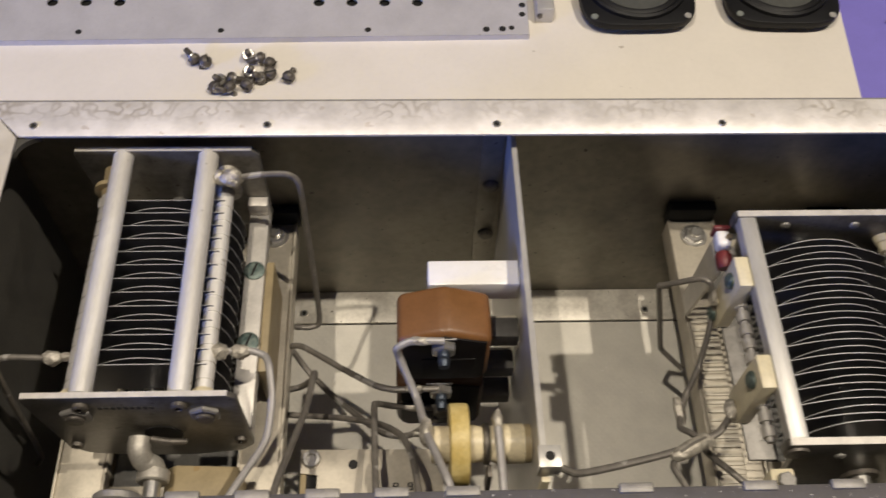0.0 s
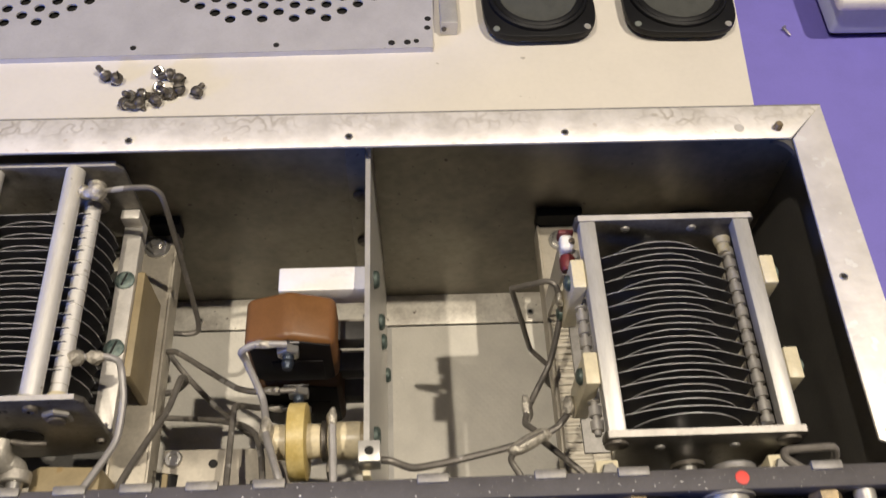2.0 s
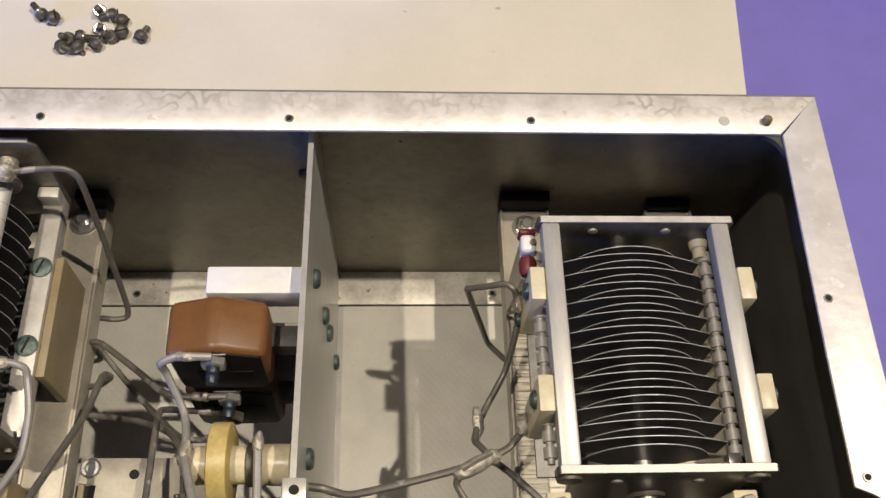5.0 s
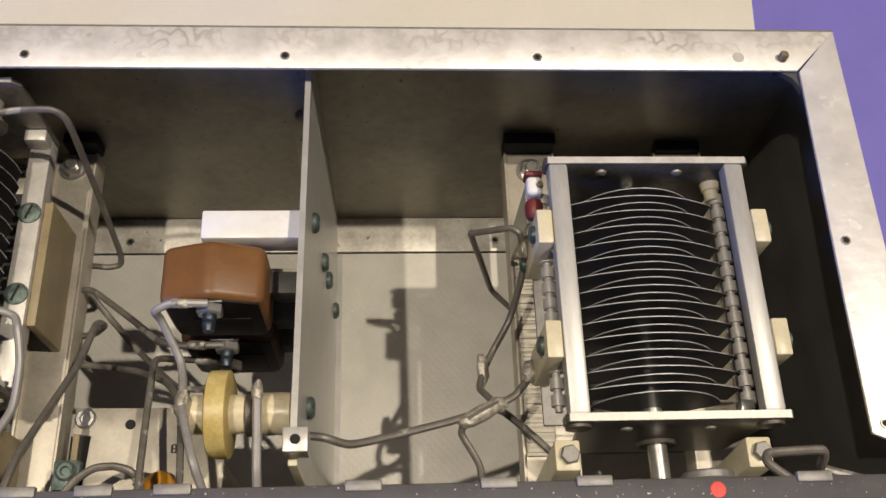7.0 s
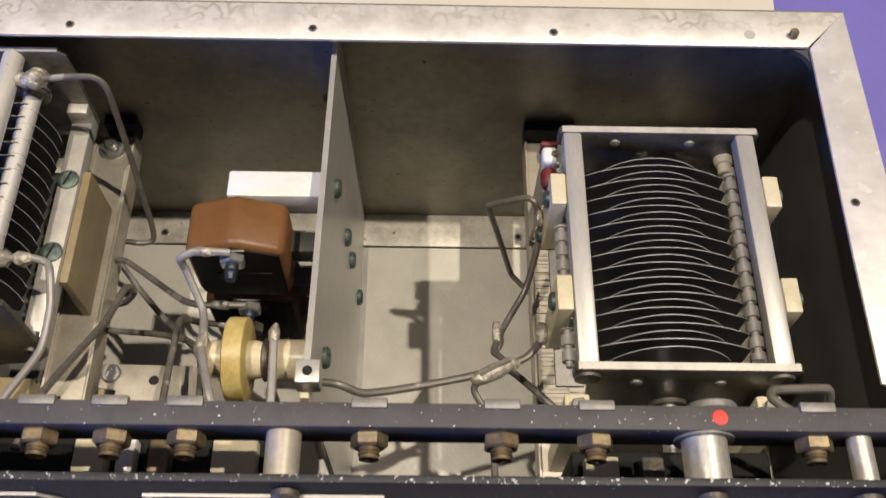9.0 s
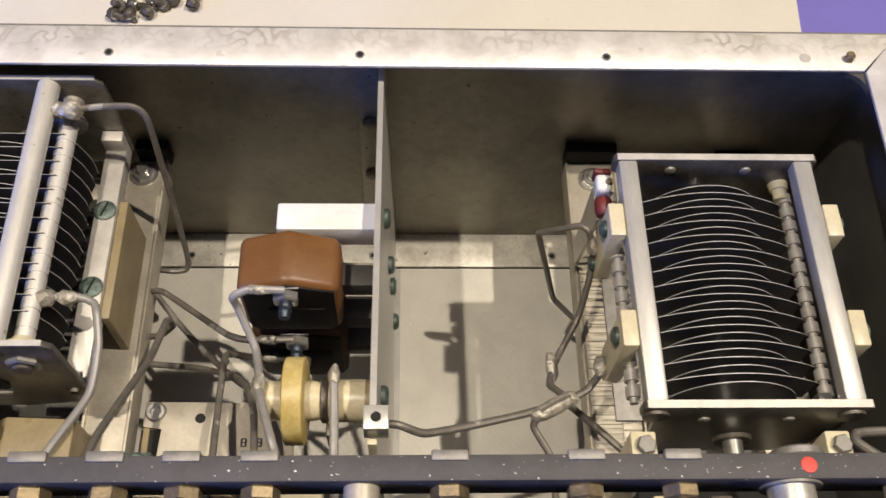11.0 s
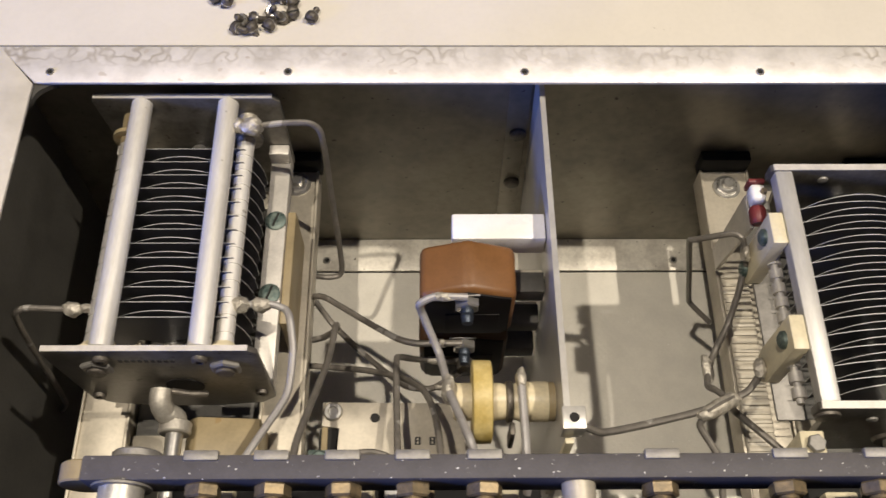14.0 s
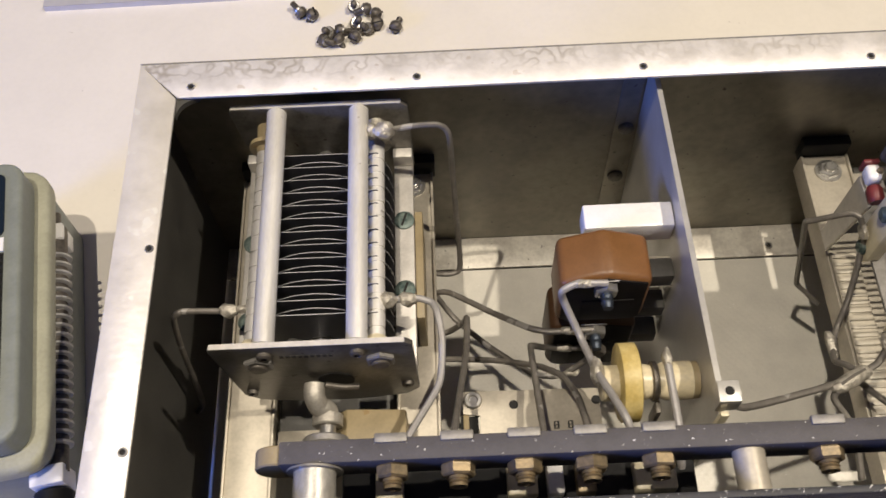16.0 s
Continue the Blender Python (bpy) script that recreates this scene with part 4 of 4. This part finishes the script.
wire([(-0.1690, -0.0950, 0.0650), (-0.1799, -0.0952, 0.0640), (-0.1965, -0.0942, 0.0630), (-0.2010, -0.0960, 0.0600), (-0.2055, -0.0965, 0.0300), (-0.2085, -0.0990, -0.0100), (-0.2110, -0.1000, -0.0300), (-0.2160, -0.1000, -0.0400)], 0.00130, "dark stiff wire bent down along the case side", [lump((-0.1775, -0.0953, 0.0642), 0.0030), ((-0.1720, -0.0951, 0.0648), (0.0026, 0.0018, 0.0018))])
wire([(-0.0895, -0.1680, 0.0700), (-0.0872, -0.1460, 0.0632), (-0.0815, -0.1050, 0.0330), (-0.0803, -0.0830, 0.0200), (-0.0815, -0.0780, 0.0050), (-0.0884, -0.0773, -0.0060), (-0.0955, -0.0785, -0.0070)], 0.00145, "grey wire bent back under the terminal bar")
wire([(-0.0955, -0.0590, -0.0010), (-0.0876, -0.0622, 0.0050), (-0.0680, -0.0785, 0.0150), (-0.0532, -0.0925, 0.0280), (-0.0447, -0.0960, 0.0310), (-0.0318, -0.0966, 0.0325), (-0.0260, -0.0965, 0.0325)], 0.00140, "grey wire reaching the lower capacitor terminal", [((-0.0360, -0.0965, 0.0322), (0.0040, 0.0020, 0.0020))])
wire([(-0.0505, -0.1720, 0.0460), (-0.0520, -0.1414, 0.0387), (-0.0533, -0.1040, 0.0285), (-0.0523, -0.0985, 0.0220), (-0.0454, -0.0965, 0.0145), (-0.0340, -0.0965, 0.0130), (-0.0250, -0.0990, 0.0180)], 0.00140, "grey wire rising from the lower capacitor to the bar", [((-0.0370, -0.0965, 0.0132), (0.0040, 0.0020, 0.0020))])
wire([(-0.0330, -0.1700, 0.0560), (-0.0369, -0.1337, 0.0460), (-0.0418, -0.1183, 0.0350), (-0.0508, -0.1072, 0.0200), (-0.0679, -0.0978, 0.0050), (-0.0945, -0.0912, -0.0060)], 0.00140, "grey wire running back from the bar under the others")
wire([(-0.0955, -0.0557, -0.0070), (-0.0857, -0.0666, -0.0150), (-0.0698, -0.0844, -0.0100), (-0.0507, -0.1031, 0.0000), (-0.0381, -0.1062, 0.0050), (-0.0270, -0.1030, 0.0160)], 0.00140, "low grey wire crossing the compartment", [((-0.0340, -0.1060, 0.0070), (0.0035, 0.0020, 0.0020))])
wire([(-0.0250, -0.0960, 0.0755), (-0.0310, -0.0962, 0.0765), (-0.0380, -0.0965, 0.0768), (-0.0431, -0.0985, 0.0750), (-0.0420, -0.1000, 0.0690), (-0.0358, -0.1126, 0.0610), (-0.0330, -0.1255, 0.0655), (-0.0316, -0.1335, 0.0715), (-0.0250, -0.1530, 0.0790), (-0.0215, -0.1640, 0.0700), (-0.0210, -0.1700, 0.0600)], 0.00155, "bright grey wire from the upper capacitor terminal", [((-0.0345, -0.0963, 0.0767), (0.0050, 0.0019, 0.0017)), ((-0.0321, -0.1305, 0.0692), (0.0028, 0.0056, 0.0030))], skin=TINNED)
wire([(-0.0062, -0.1262, 0.0742), (-0.0060, -0.1320, 0.0742), (-0.0056, -0.1420, 0.0735), (-0.0052, -0.1552, 0.0725), (-0.0050, -0.1680, 0.0650)], 0.00160, "short flat strap from the rod clamp to the bar", [((-0.0061, -0.1282, 0.0746), (0.0020, 0.0040, 0.0019))], "metal_strap", TINNED)
wire([(-0.0790, -0.1560, 0.0400), (-0.0740, -0.1496, 0.0400), (-0.0680, -0.1458, 0.0400), (-0.0612, -0.1452, 0.0400), (-0.0552, -0.1470, 0.0390), (-0.0520, -0.1520, 0.0360), (-0.0505, -0.1700, 0.0330)], 0.00150, "grey wire curving over the terminal plate behind the bar", [((-0.0525, -0.1500, 0.0375), (0.0022, 0.0026, 0.0020))])
wire([(0.0092, -0.1400, 0.0600), (0.0163, -0.1409, 0.0600), (0.0251, -0.1423, 0.0550), (0.0392, -0.1385, 0.0500), (0.0624, -0.1318, 0.0450), (0.0778, -0.1262, 0.0420), (0.0870, -0.1215, 0.0420), (0.0925, -0.1150, 0.0425), (0.0936, -0.1111, 0.0415)], 0.00150, "long grey wire from the partition to a ceramic strip", [((0.0800, -0.1252, 0.0425), (0.0034, 0.0030, 0.0026)), ((0.0928, -0.1130, 0.0440), (0.0028, 0.0044, 0.0030))])
wire([(0.0790, -0.1262, 0.0410), (0.0850, -0.1250, 0.0280), (0.0963, -0.1335, 0.0240), (0.1100, -0.1480, 0.0240), (0.1160, -0.1610, 0.0240)], 0.00145, "grey wire from the junction to the bar")
wire([(0.0800, -0.1255, 0.0420), (0.0762, -0.1195, 0.0370), (0.0746, -0.1150, 0.0310), (0.0772, -0.1065, 0.0270), (0.0809, -0.0988, 0.0250), (0.0886, -0.0854, 0.0270), (0.0925, -0.0740, 0.0360), (0.0940, -0.0670, 0.0412)], 0.00140, "grey wire sleeved with solder up to a ceramic strip", [((0.0765, -0.1070, 0.0275), (0.0024, 0.0070, 0.0022))])
wire([(0.0950, -0.0690, 0.0400), (0.0938, -0.0650, 0.0470), (0.0915, -0.0590, 0.0535), (0.0880, -0.0560, 0.0530), (0.0800, -0.0545, 0.0475), (0.0745, -0.0530, 0.0425), (0.0733, -0.0522, 0.0395), (0.0790, -0.0520, 0.0150), (0.0868, -0.0515, -0.0190), (0.0890, -0.0525, -0.0240), (0.0990, -0.0600, -0.0300)], 0.00135, "dark wire bent to an open hook", [((0.0930, -0.0630, 0.0495), (0.0022, 0.0045, 0.0030))])
wire([(0.0778, -0.1262, 0.0415), (0.0687, -0.1319, 0.0450), (0.0660, -0.1360, 0.0420), (0.0728, -0.1479, 0.0380), (0.0740, -0.1660, 0.0300)], 0.00140, "grey wire dropping from the junction to the bar", [((0.0680, -0.1325, 0.0455), (0.0035, 0.0022, 0.0022))])
wire([(0.1600, -0.1690, 0.1110), (0.1540, -0.1630, 0.1090), (0.1550, -0.1598, 0.1080), (0.1640, -0.1592, 0.1080), (0.1718, -0.1591, 0.1080), (0.1735, -0.1605, 0.1050), (0.1750, -0.1632, 0.1000), (0.1880, -0.1690, 0.1060)], 0.00150, "grey wire loop behind the end of the bar")

sleeve = thing("wire_sleeve", (0.0735, -0.1290, 0.0435), "crimped grey metal sleeve joining the crossing wires", "connector")
part("sleeve", lathe((0.0815, -0.1245, 0.0428), (0.0662, -0.1330, 0.0448), [(0, 0.0016), (0.12, 0.0026), (0.45, 0.0034), (0.8, 0.0030), (0.95, 0.0024), (1, 0.0012)], 14), SOLDER, sleeve)
part("seam", tube([(0.0800, -0.1250, 0.0452), (0.0740, -0.1282, 0.0472), (0.0680, -0.1318, 0.0474)], 0.0006, 8), WIRE, sleeve)

# ---- loose screws on the board ----
SPOTS = [(-0.1817, 0.1958), (-0.1734, 0.1919), (-0.1450, 0.1984), (-0.1373, 0.1950), (-0.1307, 0.1911), (-0.1431, 0.1833), (-0.1356, 0.1779), (-0.1291, 0.1820), (-0.1532, 0.1772), (-0.1434, 0.1718), (-0.1618, 0.1758), (-0.1641, 0.1691), (-0.1546, 0.1689), (-0.1164, 0.1791)]
proto = None
rnd = random.Random(5)
for x, y in SPOTS:
    # lying on the rim of the head and the tip of the thread
    m = Matrix.Translation((x, y, TZ + 0.0043)) @ Matrix.Rotation(rnd.uniform(0, 6.28), 4, "Z") @ Matrix.Rotation(radians(rnd.choice((78, 100, 70, 30, 150))), 4, "X")
    if proto is None:
        proto = thing("machine_screw", (0, 0, 0), "loose oily dark steel machine screw lying on the board", "screw", "loose screws")
        hd = part("head", lathe((0, 0, 0.0005), (0, 0, -0.0042), [(0, 0.0042), (0.5, 0.0043), (0.8, 0.0036), (1, 0.0020), (1, 0)], 18), SCREWMAT, proto)
        part("slot", box(-0.0036, 0.0036, -0.0005, 0.0005, -0.0044, -0.0037), HOLE, hd)
        part("thread", lathe((0, 0, 0.0005), (0, 0, 0.0085), [(0, 0.0020)] + [(0.1 + 0.085 * k, 0.0022 if k % 2 else 0.0018) for k in range(11)] + [(1, 0.0012), (1, 0)], 12), SCREWMAT, proto)
        part("lock_washer", lathe((0, 0, 0.0006), (0, 0, 0.0017), [(0, 0.0036), (1, 0.0036)], 14), STEEL, proto)
        proto.matrix_world = m
    else:
        copy_thing(proto, m)
nail = thing("wood_screw", (0.309, 0.232, TZ), "tiny bright wood screw lying on the purple bench", "screw")
part("shank", lathe((0.3085, 0.2335, TZ + 0.001), (0.3120, 0.2265, TZ + 0.0008), [(0, 0.0009), (0.8, 0.0008), (1, 0.0001)], 10), STEEL, nail)
part("head", cyl((0.3085, 0.2335, TZ + 0.0017), (0.3080, 0.2345, TZ + 0.0017), 0.0018, 12), STEEL, nail)

# ---- perforated cover ----
cover = thing("perforated_cover", (-0.13, 0.26, TZ), "grey anodised sheet cover with staggered round vent holes", "cover")
CZ0 = -0.074
bm = bmesh.new()
PX, PY, HR = 0.01160, 0.0142, 0.0040


def vent_cell(x, y, w, h, holed):
    c = [(x - w / 2, y - h / 2), (x + w / 2, y - h / 2), (x + w / 2, y + h / 2), (x - w / 2, y + h / 2)]
    vs = [bm.verts.new((a, b, CZ0)) for a, b in c]
    if not holed:
        bm.faces.new(vs)
        return
    n = 16
    top = [bm.verts.new((x + HR * math.cos(-2.356 + math.tau * k / n), y + HR * math.sin(-2.356 + math.tau * k / n), CZ0)) for k in range(n)]
    low = [bm.verts.new((v.co.x, v.co.y, CZ0 - 0.0014)) for v in top]
    for s in range(4):
        arc = [top[(s * 4 + k) % n] for k in range(5)]
        bm.faces.new([vs[s]] + [vs[(s + 1) % 4]] + arc[::-1])
    for k in range(n):
        bm.faces.new((top[k], low[k], low[(k + 1) % n], top[(k + 1) % n]))


row0 = 0.2482
for i in range(-17, 14):
    x = -0.0993 + PX * i
    lift = PY / 2 if i % 2 else 0.0
    if not -0.2980 < x < 0.030:
        continue
    for j in range(7):
        y = row0 + PY * j + lift
        depth = y - row0
        # two groups of holes with slanting sides
        right = (-0.1125 - depth * 1.75 < x < -0.0125 + depth * 1.75)
        left = (x < -0.2340 + depth * 1.75) and x > -0.34
        vent_cell(x, y, PX, PY, right or left)
    if lift:
        vent_cell(x, row0 - PY / 2 + lift / 2, PX, lift, False)
xs = [-0.0993 + PX * i for i in range(-17, 14) if -0.2980 < -0.0993 + PX * i < 0.030]
xl, xr = min(xs) - PX / 2, max(xs) + PX / 2
yl = row0 - PY / 2
yt = row0 + PY * 6.5
for quad in (((-0.36, 0.2105), (0.0475, 0.2168), (0.0475, yl), (-0.36, yl)), ((-0.36, yl), (xl, yl), (xl, yt), (-0.36, yt)), ((xr, yl), (0.0475, yl), (0.0515, yt), (xr, yt))):
    bm.faces.new([bm.verts.new((a, b, CZ0)) for a, b in quad])
part("sheet", bm, LIDMAT, cover, "", False)
part("front_fold", prism([(-0.36, 0.2105), (0.0475, 0.2168), (0.0475, 0.2182), (-0.36, 0.2119)], "z", TZ, CZ0 - 0.0002), LIDMAT, cover)
part("side_fold", prism([(0.0462, 0.2184), (0.0475, 0.2184), (0.0515, yt), (0.0502, yt)], "z", TZ, CZ0 - 0.0002), LIDMAT, cover)
# dark sheet on the board for the shade seen through the holes
part("under_shade", box(-0.355, 0.044, 0.2190, yt, TZ + 0.0003, TZ + 0.0010), HOLE, cover)
for x, y, r in ((-0.1655, 0.2206, 0.0022), (-0.0644, 0.2212, 0.0022), (0.0179, 0.2216, 0.0025), (0.0292, 0.2220, 0.0025), (0.0357, 0.2230, 0.0020), (0.0440, 0.2362, 0.0023), (0.0446, 0.2454, 0.0024), (-0.262, 0.2194, 0.0022)):
    part("screw_hole", cyl((x, y, CZ0 - 0.0002), (x, y, CZ0 + 0.0002), r, 14), HOLE, cover)
tab = thing("metal_tab", (0.058, 0.245, TZ), "pale painted metal tab beside the cover", "bracket")
part("tab", box(0.0535, 0.0660, 0.2330, 0.3000, TZ, -0.0660, 0.0010), PART, tab)
part("screw", lathe((0.0560, 0.2330, -0.072), (0.0560, 0.2314, -0.072), [(0, 0.002), (1, 0.0016), (1, 0)], 12), SCREWMAT, tab)


# ---- loudspeakers ----
def loudspeaker(cx, cy, turn):
    ob = thing("loudspeaker", (0, 0, 0), "small black square-framed loudspeaker lying face up", "loudspeaker", "loudspeakers")
    h = 0.0405
    outline = []
    for k in range(64):
        a = math.tau * k / 64
        c, s = math.cos(a), math.sin(a)
        r = 1 / (abs(c)**4.2 + abs(s)**4.2)**(1 / 4.2)
        outline.append((h * 1.02 * r * c, h * 1.02 * r * s))
    part("frame", prism(outline, "z", 0.0050, 0.0110, 0.0010), SPKFR, ob)
    part("basket", lathe((0, 0, 0), (0, 0, 0.0050), [(0, 0.033), (1, 0.036)], 40), SPKFR, ob)
    part("surround", lathe((0, 0, 0.0110), (0, 0, 0.0147), [(0, 0.0372), (0.7, 0.0368), (1, 0.0350), (0.6, 0.0330), (0.9, 0.0312), (0.95, 0.0298), (0.3, 0.0280)], 56), SPKFR, ob, "black rolled rubber surround")
    part("cone", lathe((0, 0, 0.0147), (0, 0, 0.0020), [(0.12, 0.0300), (0.25, 0.0285), (0.9, 0.0110), (0.9, 0.0090)], 48), CONE, ob, "grey paper cone")
    part("dust_cap", lathe((0, 0, 0.0030), (0, 0, 0.0075), [(0, 0.0112), (0.5, 0.0090), (0.85, 0.0050), (1, 0)], 32), CONE, ob)
    for sx in (-1, 1):
        for sy in (-1, 1):
            b = part("screw_hole", lathe((sx * 0.0330, sy * 0.0330, 0.0107), (sx * 0.0330, sy * 0.0330, 0.0114), [(0, 0.0026), (1, 0.0024), (1, 0)], 14), PART if (sx, sy) == (1, -1) else GREYHAM, ob)
        part("lead", tube([(sx * 0.009, -0.012, 0.0060), (sx * 0.0115, -0.016, 0.0085), (sx * 0.0130, -0.020, 0.0065)], 0.0012, 8), SPKFR, ob)
    ob.matrix_world = Matrix.Translation((cx, cy, TZ)) @ Matrix.Rotation(radians(turn), 4, "Z")
    return ob


loudspeaker(0.1262, 0.2615, 1)
loudspeaker(0.2307, 0.2632, -1)

# ---- pale plastic box ----
wb = thing("plastic_box", (0.40, 0.27, TZ), "pale blue and white rounded plastic instrument box", "box")
part("shell", box(0.338, 0.48, 0.2235, 0.36, TZ + 0.003, -0.048, 0.004, None, 3), BLUEWH, wb)
part("lid", box(0.332, 0.486, 0.2175, 0.366, -0.048, -0.036, 0.004, None, 3), WHITE, wb)
part("base", box(0.342, 0.476, 0.2280, 0.356, TZ, TZ + 0.004), SPKFR, wb)
part("knob", lathe((0.352, 0.2400, -0.036), (0.352, 0.2400, -0.026), [(0, 0.012), (0.8, 0.011), (1, 0.008), (1, 0)], 28), BLUEWH, wb)

# ---- meter beside the case ----
mt = thing("panel_meter", (0, 0, 0), "grey-green framed panel meter case with dark window", "meter")
part("case", prism(rounded(-0.075, 0.0, -0.165, 0.0, 0.012), "z", 0.0, 0.050, 0.0015), GREYHAM, mt)
part("bezel", prism(rounded(-0.080, 0.003, -0.168, 0.003, 0.014, 3), "z", 0.050, 0.062, 0.0032, None, 3), GREYLT, mt, "pale green-grey outer bezel")
part("inner_bezel", prism(rounded(-0.074, -0.0040, -0.160, -0.0040, 0.010, 3), "z", 0.062, 0.080, 0.0022, None, 3), GREYHAM, mt, "grey inner bezel")
part("window", prism(rounded(-0.068, -0.0125, -0.050, -0.0115, 0.004), "z", 0.0801, 0.0806), GLASS_DK, mt, "dark blue meter window")
part("scale_strip", box(-0.068, -0.0125, -0.0590, -0.0510, 0.0801, 0.0808), WHITE, mt, "white scale strip")
part("grille", box(-0.068, -0.0125, -0.152, -0.0600, 0.0801, 0.0806), RUBBER, mt)
for k in range(22):
    part("grille_bar", box(-0.067, -0.0130, -0.1515 + 0.0042 * k, -0.1497 + 0.0042 * k, 0.0806, 0.0818, 0.0003), SPKFR, mt)
mt.matrix_world = Matrix.Translation((-0.3070, 0.0340, TZ)) @ Matrix.Rotation(radians(9.3), 4, "Z")

coil = thing("wire_coil", (0, 0, 0), "ribbed metal spring coil between two white end blocks", "coil")
part("core", cyl((0, 0.004, 0.040), (0, -0.135, 0.040), 0.0052, 20), SCREWMAT, coil)
for k in range(21):
    y = -0.014 - 0.0053 * k
    part("turn", lathe((0, y, 0.040), (0, y - 0.0022, 0.040), [(0, 0.0056), (0.25, 0.0074), (0.75, 0.0074), (1, 0.0056)], 20), ROD, coil)
for y in (0.000, -0.137):
    part("end_block", box(-0.012, 0.0045, y - 0.005, y + 0.005, 0.028, 0.046, 0.001), WHITE, coil, "white end block")
part("bolt", cyl((0, 0.005, 0.043), (0, 0.012, 0.043), 0.0030, 14), SCREWMAT, coil)
part("knob", cyl((-0.004, -0.1425, 0.034), (-0.004, -0.1530, 0.034), 0.0095, 24, None, 0.0010), RUBBER, coil, "black round clamp knob")
coil.matrix_world = Matrix.Translation((-0.3030, 0.0050, TZ)) @ Matrix.Rotation(radians(9.3), 4, "Z")
